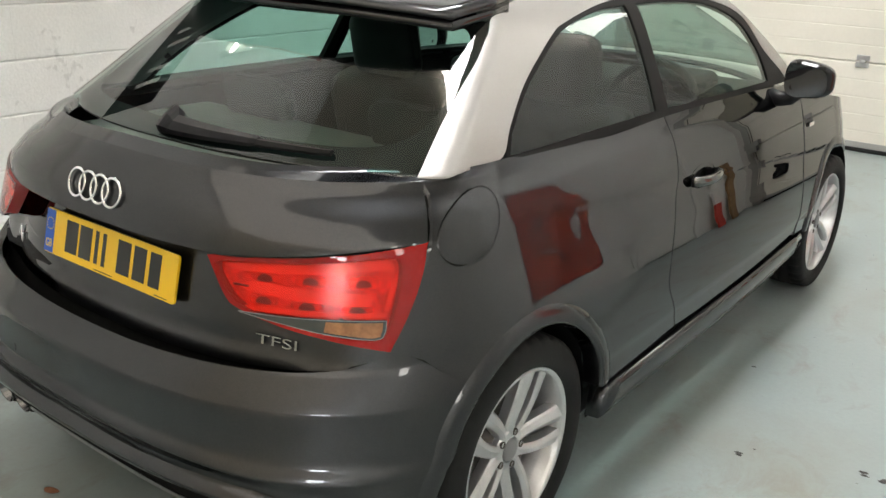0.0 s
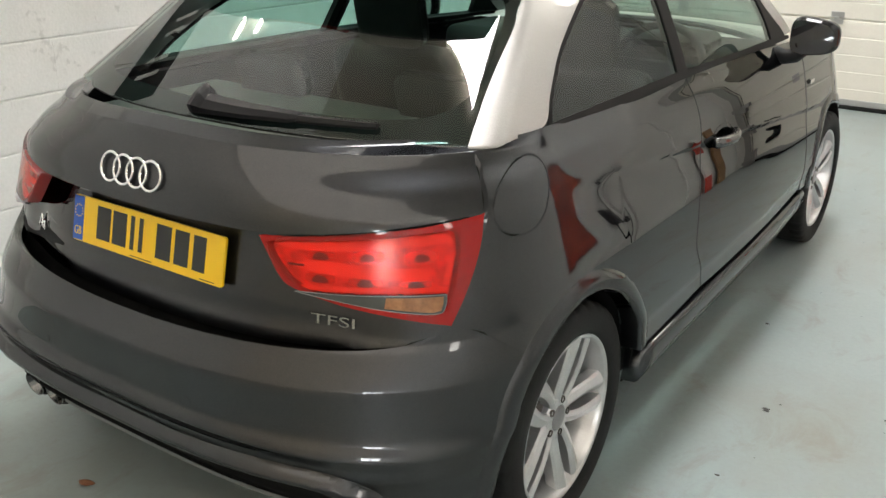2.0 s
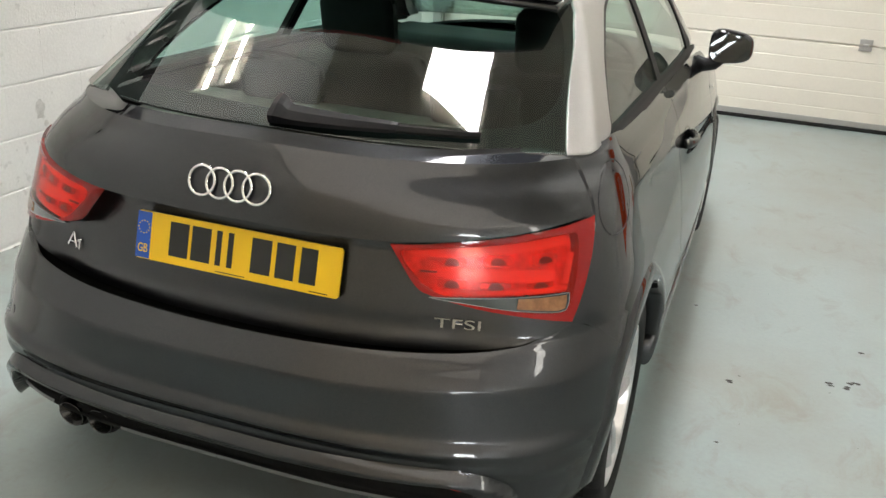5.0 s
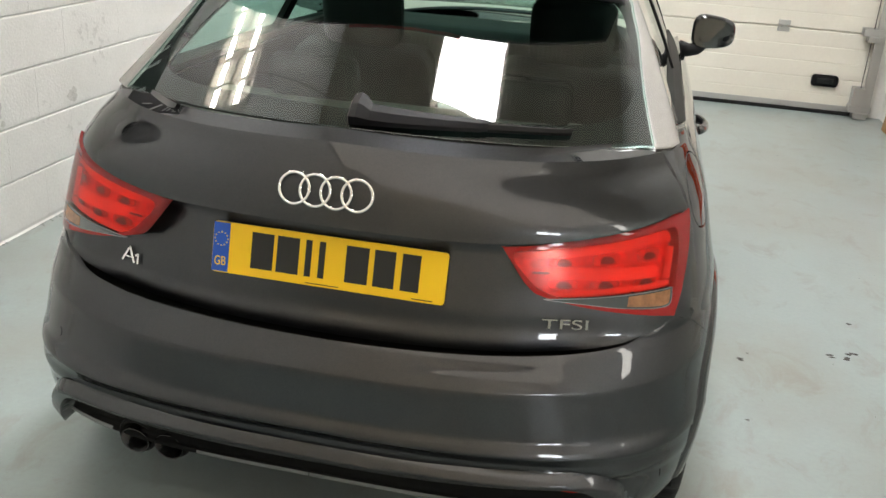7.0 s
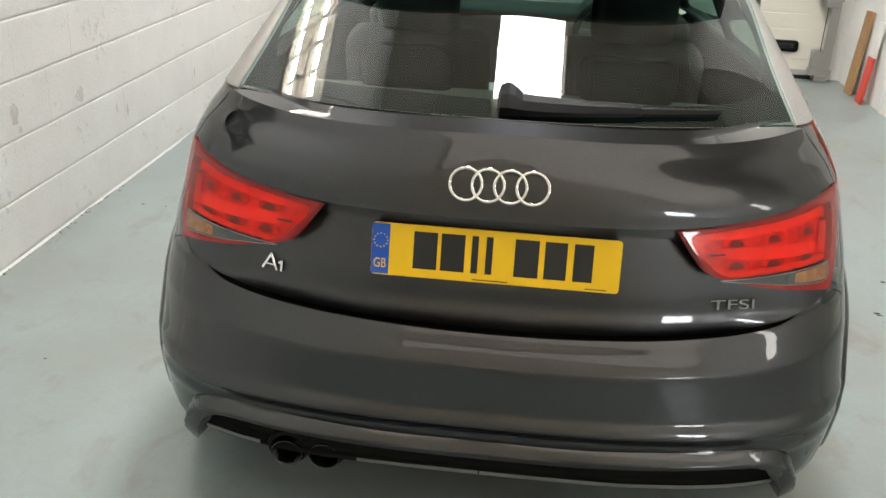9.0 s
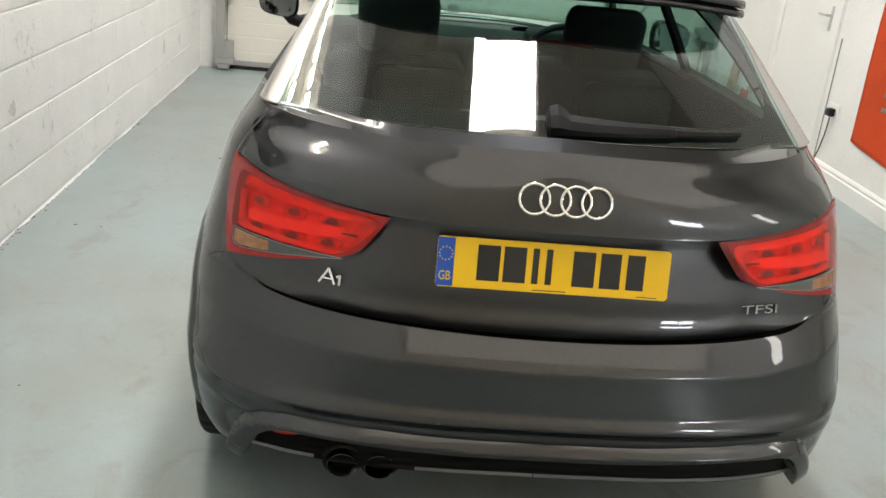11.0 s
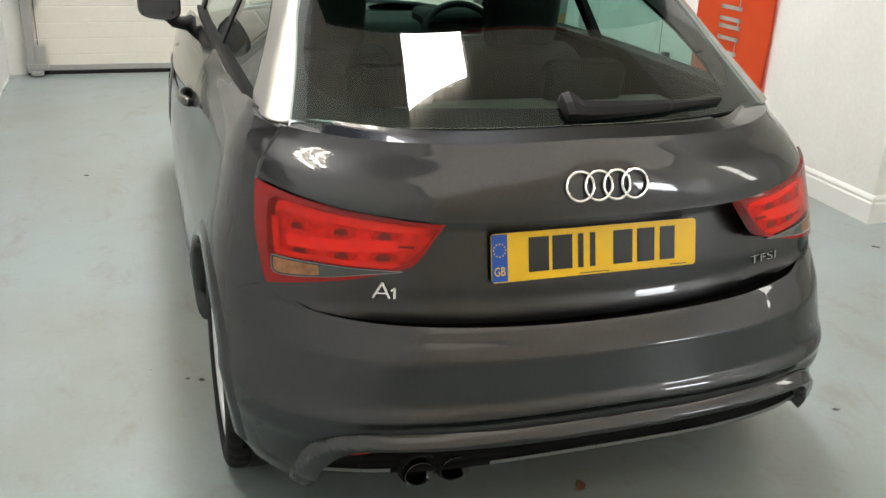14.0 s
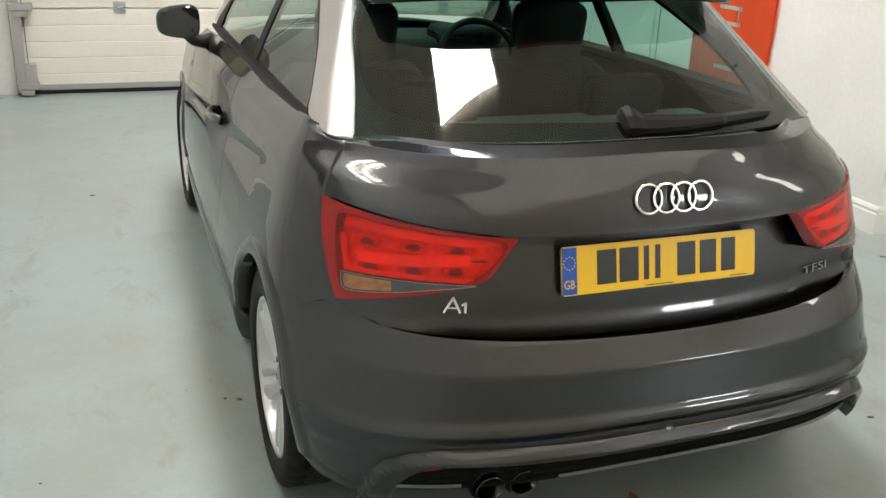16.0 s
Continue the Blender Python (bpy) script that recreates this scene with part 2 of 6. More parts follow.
def hermite(pts):
    """A monotone cubic through (key, value) pairs."""
    xs = np.array([p[0] for p in pts], float)
    ys = np.array([p[1] for p in pts], float)
    if xs[0] > xs[-1]:
        xs, ys = xs[::-1], ys[::-1]
    h, d = np.diff(xs), np.diff(ys) / np.diff(xs)
    m = np.zeros(len(xs))
    m[0], m[-1] = d[0], d[-1]
    for i in range(1, len(xs) - 1):
        m[i] = 0 if d[i - 1] * d[i] <= 0 else (h[i - 1] + h[i]) * 3 / ((2 * h[i] + h[i - 1]) / d[i - 1] + (h[i] + 2 * h[i - 1]) / d[i])

    def f(x):
        x = min(max(x, xs[0]), xs[-1])
        i = min(max(int(np.searchsorted(xs, x)) - 1, 0), len(xs) - 2)
        t = (x - xs[i]) / h[i]
        return float((1 + 2 * t) * (1 - t) ** 2 * ys[i] + t * (1 - t) ** 2 * h[i] * m[i] + t * t * (3 - 2 * t) * ys[i + 1] + t * t * (t - 1) * h[i] * m[i + 1])
    return f


# ---- the car's surfaces: y runs forward from the rear axle, z up from the floor ----
def arc_table(n, a, b, steps=400):
    """Arc length to superellipse angle, for half width a and depth b."""
    ang = np.linspace(0, math.pi / 2, steps) ** 1.0
    ang = (1 - np.cos(np.linspace(0, math.pi, steps))) / 2 * math.pi / 2
    x, y = a * np.sin(ang) ** (2 / n), -b * np.cos(ang) ** (2 / n)
    ln = np.concatenate(([0], np.cumsum(np.hypot(np.diff(x), np.diff(y)))))
    return ang, ln


ANG, LEN = arc_table(2.6, 0.83, 0.61)
S0 = float(LEN[-1])
Y_FRONT, L_SIDE = 3.25, 2.5

rear_low = hermite([(0.20, -0.60), (0.285, -0.645), (0.33, -0.655), (0.375, -0.667), (0.405, -0.681), (0.425, -0.684), (0.438, -0.690), (0.449, -0.6955), (0.457, -0.6935), (0.480, -0.683), (0.50, -0.6815), (0.566, -0.679),
                    (0.577, -0.6770), (0.584, -0.6735), (0.615, -0.653), (0.645, -0.632), (0.66, -0.618), (0.70, -0.612), (0.77, -0.598), (0.862, -0.573)])


rear_high = hermite([(0.862, -0.573), (0.90, -0.567), (0.933, -0.559), (0.97, -0.543), (1.0, -0.527), (1.015, -0.5175), (1.023, -0.511)])


def rear_y(z):
    """The rear end's profile on the centre line: bumper, tailgate, then the ledge under the glass."""
    if z <= 0.862:
        return rear_low(z)
    if z < 1.023:
        return rear_high(z)
    return -0.511 + 0.116 * min((z - 1.023) / 0.009, 1) + 1.4 * max(0, z - 1.032)


half_w = hermite([(0.16, 0.79), (0.22, 0.818), (0.30, 0.846), (0.38, 0.856), (0.44, 0.860), (0.475, 0.864), (0.57, 0.857), (0.65, 0.8445), (0.70, 0.8355), (0.78, 0.815), (0.85, 0.797), (0.868, 0.792),
                  (0.90, 0.782), (0.933, 0.770), (0.96, 0.759), (0.98, 0.748), (1.0, 0.737), (1.023, 0.726), (1.032, 0.721), (1.06, 0.705)])
corner_n = hermite([(0.25, 3.3), (0.40, 3.2), (0.50, 2.85), (0.57, 2.68), (0.64, 2.62), (0.72, 2.6), (0.88, 2.6), (0.94, 2.35), (1.0, 2.02), (1.06, 1.95)])


warp_z = hermite([(0.16, 0.0), (0.26, 0.5), (0.34, 1.0), (0.46, 1.0), (0.56, 0.25), (0.62, 0.0), (1.0, 0.0)])


def lip_drop(s):
    """How far the line under the glass has sunk at s."""
    d = min(abs(s) / 0.75, 1)
    return 0.019 * d * d * (3 - 2 * d)


def corner(s):
    """0 over the middle of the tailgate, 1 from its corners on."""
    d = min(max((abs(s) - 0.50) / 0.28, 0), 1)
    return d * d * (3 - 2 * d)


def ledge_top(s):
    return 1.023 + 0.022 * (1 - corner(s)) + 0.0082 * corner(s)


def body(s, z):
    sign, s = (1, s) if s >= 0 else (-1, -s)
    d = min(max((s - 0.25) / 0.65, 0), 1)
    zz = z + 0.018 * warp_z(z) * d * d * (3 - 2 * d) + lip_drop(s) * min(max((z - 0.90) / 0.10, 0), 1)
    w, r, n = half_w(zz), rear_y(zz), corner_n(zz)
    if zz > 1.023 and s < 0.78:
        r += (1 - corner(s)) * (-0.511 + 1.4 * (zz - 1.023) - r)
    if s < S0:
        a = float(np.interp(s, LEN, ANG))
        return Vector((sign * w * math.sin(a) ** (2 / n), r * math.cos(a) ** (2 / n), z))
    y = s - S0
    if y <= L_SIDE:
        k = 1 - 0.045 * max(0, (y - 1.2) / 1.3) ** 2
        d = 0.905 - 0.092 * y - z
        dent = -0.012 * math.exp(-d / 0.08) * (d / 0.03) ** 2 / (1 + (d / 0.03) ** 2) * min(1, y / 0.25) if d > 0 else 0.0
        return Vector((sign * (w * k + dent), y, z))
    a = min((y - L_SIDE) / 0.95, 1) * math.pi / 2
    return Vector((sign * w * 0.955 * math.cos(a) ** (2 / 2.1), L_SIDE + (Y_FRONT - L_SIDE - 0.25 * max(0, z - 0.6)) * math.sin(a) ** (2 / 2.1), z))


def rx(x, z):
    """Surface coordinates of the rear point with that x."""
    s = abs(x)
    for _ in range(3):
        zz = z + lip_drop(s) * min(max((z - 0.90) / 0.10, 0), 1)
        s = float(np.interp(math.asin(min(abs(x) / half_w(zz), 1) ** (corner_n(zz) / 2)), ANG, LEN))
    return (math.copysign(s, x), z)


def sy(y, z, side=1):
    """Surface coordinates of the side point with that y."""
    if y >= 0:
        return (side * (S0 + y), z)
    s = S0
    for _ in range(3):
        zz = z + lip_drop(s) * min(max((z - 0.90) / 0.10, 0), 1)
        s = float(np.interp(math.acos(min(y / rear_y(zz), 1) ** (corner_n(zz) / 2)), ANG, LEN))
    return (side * s, z)


# the height coordinate of the tailgate and shoulders runs along the surface above the fold
_zs = np.concatenate((np.linspace(0.10, 0.84, 50), np.linspace(0.8405, 1.0228, 200), np.linspace(1.023, 1.032, 60), np.linspace(1.0325, 1.06, 20)))
_vs = np.concatenate(([0.10], 0.10 + np.cumsum(np.hypot(np.diff(_zs), [0.0 if b < 0.84 else rear_y(b) - rear_y(a) for a, b in zip(_zs[:-1], _zs[1:])]))))


def v_of(z):
    return float(np.interp(z, _zs, _vs))


def skin(s, v):
    """The body where the line under the glass keeps one height coordinate."""
    zz, lip = float(np.interp(v, _vs, _zs)), lip_drop(s)
    z = zz
    if zz > 0.90:
        z = (zz + 9 * lip) / (1 + 10 * lip)
        z = zz - lip if z > 1.0 else z
    return body(s, z)


def up(loop):
    return [(s, v_of(z + lip_drop(s) * min(max((z - 0.90) / 0.10, 0), 1))) for s, z in loop]


_warp_z = np.linspace(0.15, 0.70, 120)
_warp_d = 0.018 * np.array([warp_z(z) for z in _warp_z])


def bend(s):
    d = min(max((abs(s) - 0.25) / 0.65, 0), 1)
    return d * d * (3 - 2 * d)


def low_skin(s, w):
    """The bumper, whose creases keep one height coordinate."""
    return body(s, float(np.interp(w, _warp_z + bend(s) * _warp_d, _warp_z)))


def low_up(loop):
    return [(s, z + 0.018 * warp_z(z) * bend(s)) for s, z in loop]


# the glazed upper part
N_TOP, B_TOP, R_TOP = 4.0, 0.08, 1.15
ANG_T, LEN_T = arc_table(N_TOP, 0.66, B_TOP)
S0T = float(LEN_T[-1])
outer_w = hermite([(0.96, 0.742), (1.0, 0.728), (1.05, 0.700), (1.15, 0.643), (1.25, 0.582), (1.30, 0.545)])
top_w = hermite([(0.96, 0.716), (1.0, 0.705), (1.05, 0.682), (1.15, 0.632), (1.25, 0.578), (1.30, 0.545), (1.34, 0.50), (1.365, 0.44), (1.38, 0.36)])


top_r = hermite([(0.96, -0.470), (1.02, -0.380), (1.10, -0.262), (1.20, -0.118), (1.25, -0.047), (1.30, 0.022), (1.38, 0.13)])


def sag(x, z):
    """How far the glass falls back towards its sides, more so higher up."""
    return x * x / 2 * (1 / R_TOP + 0.7 * (z - 1.13))


def top_y(z):
    """Where the flat of the side begins."""
    return top_r(z) + B_TOP + sag(top_w(z), z)


def upper(s, z):
    sign, s = (1, s) if s >= 0 else (-1, -s)
    w, r = top_w(z), top_r(z)
    if s < S0T:
        a = float(np.interp(s, LEN_T, ANG_T))
        x = w * math.sin(a) ** (2 / N_TOP)
        return Vector((sign * x, r + sag(x, z) + B_TOP * (1 - math.cos(a) ** (2 / N_TOP)), z))
    y = s - S0T + top_y(z)
    k = 1 - 0.03 * max(0, (y - 0.9) / 0.9) ** 2
    return Vector((sign * w * k, y, z))


def tx(x, z):
    q = min(abs(x) / top_w(z), 1)
    a = math.asin(q ** (N_TOP / 2))
    return (math.copysign(float(np.interp(a, ANG_T, LEN_T)), x), z)


def ty(y, z, side=1):
    """Surface coordinates of a side point, carried inwards with the lean of the glass."""
    lean = max(outer_w(z) - top_w(z), 0) if z < 1.29 else 0.0
    y, z = y + 1.8 * lean, z - 0.4 * lean
    d = y - top_y(z)
    if d >= 0:
        return (side * (S0T + d), z)
    a = np.linspace(0, math.pi / 2, 400)
    ys = top_r(z) + sag(top_w(z) * np.sin(a) ** (2 / N_TOP), z) + B_TOP * (1 - np.cos(a) ** (2 / N_TOP))
    return (side * float(np.interp(float(np.interp(y, ys, a)), ANG_T, LEN_T)), z)


def spline(pts, closed=True, step=0.02, sharp=()):
    """A Catmull-Rom line through 2D points; corners named in sharp stay sharp."""
    n = len(pts)
    out = []
    for i in range(n if closed else n - 1):
        p1, p2 = Vector(pts[i]), Vector(pts[(i + 1) % n])
        p0 = Vector(pts[(i - 1) % n]) if (closed or i > 0) else p1
        p3 = Vector(pts[(i + 2) % n]) if (closed or i + 2 < n) else p2
        if i in sharp:
            p0 = p1 - (p2 - p1)
        if (i + 1) % n in sharp:
            p3 = p2 + (p2 - p1)
        k = max(1, round((p2 - p1).length / step))
        for j in range(k):
            t = j / k
            out.append(0.5 * (2 * p1 + (p2 - p0) * t + (2 * p0 - 5 * p1 + 4 * p2 - p3) * t * t + (3 * p1 - p0 - 3 * p2 + p3) * t ** 3))
    if not closed:
        out.append(Vector(pts[-1]))
    return [(float(p[0]), float(p[1])) for p in out]


def inside(poly, q):
    """Even-odd test of many points."""
    c = np.zeros(len(q), bool)
    p = np.array(poly)
    for (x0, y0), (x1, y1) in zip(p, np.roll(p, -1, 0)):
        if y0 == y1:
            continue
        c ^= ((y0 > q[:, 1]) != (y1 > q[:, 1])) & (q[:, 0] < (x1 - x0) * (q[:, 1] - y0) / (y1 - y0) + x0)
    return c


def near(poly, q, d):
    c = np.zeros(len(q), bool)
    p = np.array(poly)
    for a, b in zip(p, np.roll(p, -1, 0)):
        ab = b - a
        t = np.clip(((q - a) @ ab) / max(ab @ ab, 1e-12), 0, 1)
        c |= np.hypot(*(q - a - t[:, None] * ab).T) < d
    return c


from mathutils.geometry import delaunay_2d_cdt


def panel(name, loop, surf, material, parent, holes=(), step=0.02, zstep=None, depth=0.012, lift=0.0, label="", zextra=()):
    """A skin on surf within loop, in surface coordinates, with a turned-in edge."""
    zstep = zstep or step
    loops = [loop, *holes]
    pts, edges = [], []
    for lp in loops:
        k = len(pts)
        pts += [Vector(p) for p in lp]
        edges += [(k + i, k + (i + 1) % len(lp)) for i in range(len(lp))]
    a = np.array([p[:] for p in pts])
    zs = list(np.arange(a[:, 1].min() + zstep / 2, a[:, 1].max(), zstep)) + list(zextra)
    g = np.array([(x, z) for z in zs for x in np.arange(a[:, 0].min() + step / 2, a[:, 0].max(), step)])
    if len(g):
        keep = inside(loop, g)
        for hole in holes:
            keep &= ~inside(hole, g)
        for lp in loops:
            keep &= ~near(lp, g, min(step, zstep) * 0.45)
        pts += [Vector(p) for p in g[keep]]
    vs, es, fs, *_ = delaunay_2d_cdt(pts, edges, [], 1, 1e-6)
    v2 = np.array([v[:] for v in vs])
    cen = np.array([v2[list(f)].mean(0) for f in fs])
    ok = inside(loop, cen)
    for hole in holes:
        ok &= ~inside(hole, cen)
    faces = [list(f) for f, k in zip(fs, ok) if k]
    e = 1e-3
    places, normals = [], []
    for s, z in v2:
        ds = surf(s + e, z) - surf(s - e, z)
        dz = surf(s, z + e) - surf(s, z - e)
        n = ds.cross(dz)
        n = n.normalized() if n.length > 1e-12 else Vector((0, -1, 0))
        places.append(surf(s, z) + n * lift)
        normals.append(n)
    count = {}
    for f in faces:
        for i in range(3):
            e1 = (f[i], f[(i + 1) % 3])
            count[tuple(sorted(e1))] = count.get(tuple(sorted(e1)), []) + [e1]
    rim = [v[0] for v in count.values() if len(v) == 1]
    idx = {}
    for e1 in rim:
        for v in e1:
            if v not in idx:
                idx[v] = len(places)
                places += [places[v] - normals[v] * depth, places[v]]
                normals += [normals[v], normals[v]]
    for p, q in rim:
        faces.append([q, p, idx[p], idx[q]])
    me = bpy.data.meshes.new(name)
    me.from_pydata([p[:] for p in places], [], faces)
    me.materials.append(material)
    for p in me.polygons:
        p.use_smooth = True
    me.update()
    me.normals_split_custom_set_from_vertices([n[:] for n in normals])
    ob = new(name, me)
    ob.parent = parent
    if label:
        ob["label"] = label
    return ob


# ---- the room ----
def lathe(profile, segments, axis="x"):
    """A bmesh turned about x from (x, radius) pairs."""
    bm = bmesh.new()
    rings = []
    for x, r in profile:
        rings.append([bm.verts.new((x, r * math.cos(2 * math.pi * i / segments), r * math.sin(2 * math.pi * i / segments))) for i in range(segments)])
    for a, b in zip(rings, rings[1:]):
        for i in range(segments):
            bm.faces.new((a[i], a[(i + 1) % segments], b[(i + 1) % segments], b[i]))
    return bm


def profile_bar(bm, pts, a, b, axis):
    """Sweeps a closed outline of (u, v) pairs straight along an axis from a to b."""
    def at(u, v, w):
        return {"x": (w, u, v), "y": (u, w, v), "z": (u, v, w)}[axis]
    r0 = [bm.verts.new(at(u, v, a)) for u, v in pts]
    r1 = [bm.verts.new(at(u, v, b)) for u, v in pts]
    n = len(pts)
    for i in range(n):
        bm.faces.new((r0[i], r0[(i + 1) % n], r1[(i + 1) % n], r1[i]))
    bm.faces.new(r0[::-1])
    bm.faces.new(r1)
    bmesh.ops.recalc_face_normals(bm, faces=bm.faces)
    return bm


X_W, X_E, Y_N, Y_S, Y_CORNER = -1.92, 2.5, 5.46, -6.5, 1.2
BLOCK_H, BLOCK_L = 0.225, 0.45


def structure(name, bm, material, label, category):
    return tagged(part(name, bm, material), label, category, kind="structure")


def build_room():
    structure("floor", box(bmesh.new(), X_W - 0.3, 6.3, Y_S - 0.3, 6.0, -0.15, 0.0), FLOOR, "grey-green painted concrete workshop floor, scuffed and dusty", "floor")
    wall = structure("wall_west", box(bmesh.new(), X_W - 0.3, X_W - 0.006, Y_S - 0.3, 6.0, 0.0, H_ROOF), BLOCK, "white painted concrete block wall with rounded joints", "wall")
    structure("wall_east", box(bmesh.new(), X_E, X_E + 0.3, Y_CORNER, 6.0, 0.0, H_ROOF), WHITE, "smooth white plastered wall", "wall")
    structure("wall_east_return", box(bmesh.new(), X_E + 0.3, 6.3, Y_CORNER, Y_CORNER + 0.2, 0.0, H_ROOF), WHITE, "smooth white plastered wall past the corner", "wall")
    structure("wall_far_east", box(bmesh.new(), 6.0, 6.3, Y_S, Y_CORNER, 0.0, H_ROOF), WHITE, "plain white wall", "wall")
    bm = bmesh.new()
    for d in ((X_W - 0.006, 3.9, 0.0, H_ROOF), (5.5, 6.0, 0.0, H_ROOF), (3.9, 5.5, 0.0, 1.75), (3.9, 5.5, 2.65, H_ROOF)):
        box(bm, d[0], d[1], Y_S - 0.3, Y_S, d[2], d[3])
    structure("wall_south", bm, WARMWALL, "plain cream wall with a window", "wall")
    bm = bmesh.new()
    box(bm, X_W - 0.006, -1.79, Y_N, 6.0, 0.0, H_ROOF)
    box(bm, 2.40, X_E, Y_N, 6.0, 0.0, H_ROOF)
    box(bm, -1.79, 2.40, Y_N, 6.0, 2.6, H_ROOF)
    structure("wall_north", bm, WHITE, "white wall around the sectional door", "wall")
    # ceiling: a plain strip beside the west wall, then profiled sheet
    bm = bmesh.new()
    box(bm, X_W - 0.3, -1.1, Y_S - 0.3, 6.0, H_ROOF, H_ROOF + 0.1)
    pts = []
    x, k = -1.1, 0
    while x < 6.3:
        pts += [(x, H_ROOF + 0.03), (x + 0.02, H_ROOF + 0.03), (x + 0.035, H_ROOF + 0.0), (x + 0.055, H_ROOF + 0.0)]
        x += 0.07
    pts += [(6.3, H_ROOF + 0.1), (-1.1, H_ROOF + 0.1)]
    bm2 = bmesh.new()
    profile_bar(bm2, pts, Y_S - 0.3, 6.0, "y")
    me = bpy.data.meshes.new("strip")
    bm.to_mesh(me)
    bm.free()
    bm2.from_mesh(me)
    bpy.data.meshes.remove(me)
    structure("ceiling", bm2, ROOFSHEET, "dull beige profiled roof sheeting", "ceiling")
    # rooflight sheet, and a wide unseen fill sheet added to the south, profiled at their ends like the roof
    for name, x0, x1, y0, y1 in (("window_1", -0.34, 0.58, 0.33, 4.0), ("south_fill_sheet", -1.8, 5.9, -6.4, -1.4)):
        pts = []
        x = x0
        while x < x1 - 0.03:
            pts += [(x, H_ROOF - 0.012), (x + 0.02, H_ROOF - 0.012), (x + 0.035, H_ROOF - 0.034), (x + 0.055, H_ROOF - 0.034)]
            x += 0.07
        pts += [(x1, H_ROOF - 0.004), (x0, H_ROOF - 0.004)]
        structure(name, profile_bar(bmesh.new(), pts, y0, y1, "y"), ROOFLIGHT if name == "window_1" else SOUTHFILL, "glowing translucent profiled roof sheet, as rooflight and as added fill", "rooflight")
    # tall window on the far side and a high one above the garage door
    for name, d, bars in (("window_4", (5.99, 5.997, -2.4, -1.9, 2.4, 4.5), ((5.96, 5.989, -2.4, -1.9, 3.4, 3.43),)), ("window_5", (1.75, 2.45, Y_N - 0.01, Y_N - 0.002, 3.15, 3.55), ((1.75, 2.45, Y_N - 0.04, Y_N - 0.011, 3.12, 3.15),))):
        w = structure(name, box(bmesh.new(), *d), DAYLIGHT, "bright daylit window with a white glazing bar", "window")
        for e in bars:
            part("window_bar", box(bmesh.new(), *e), WHITEGLOSS, w)
    # window behind
    win = structure("window_2", box(bmesh.new(), 3.9, 5.5, Y_S - 0.12, Y_S - 0.11, 1.75, 2.65), SOUTHWINDOW, "bright daylit window with white glazing bars", "window")
    for d in ((3.9, 3.96, 1.75, 2.65), (5.44, 5.5, 1.75, 2.65), (3.96, 5.44, 1.75, 1.8), (3.96, 5.44, 2.6, 2.65), (4.68, 4.72, 1.8, 2.6)):
        part("window_bar", box(bmesh.new(), d[0], d[1], Y_S - 0.10, Y_S - 0.04, d[2], d[3], 0.005), WHITEGLOSS, win)
    return wall


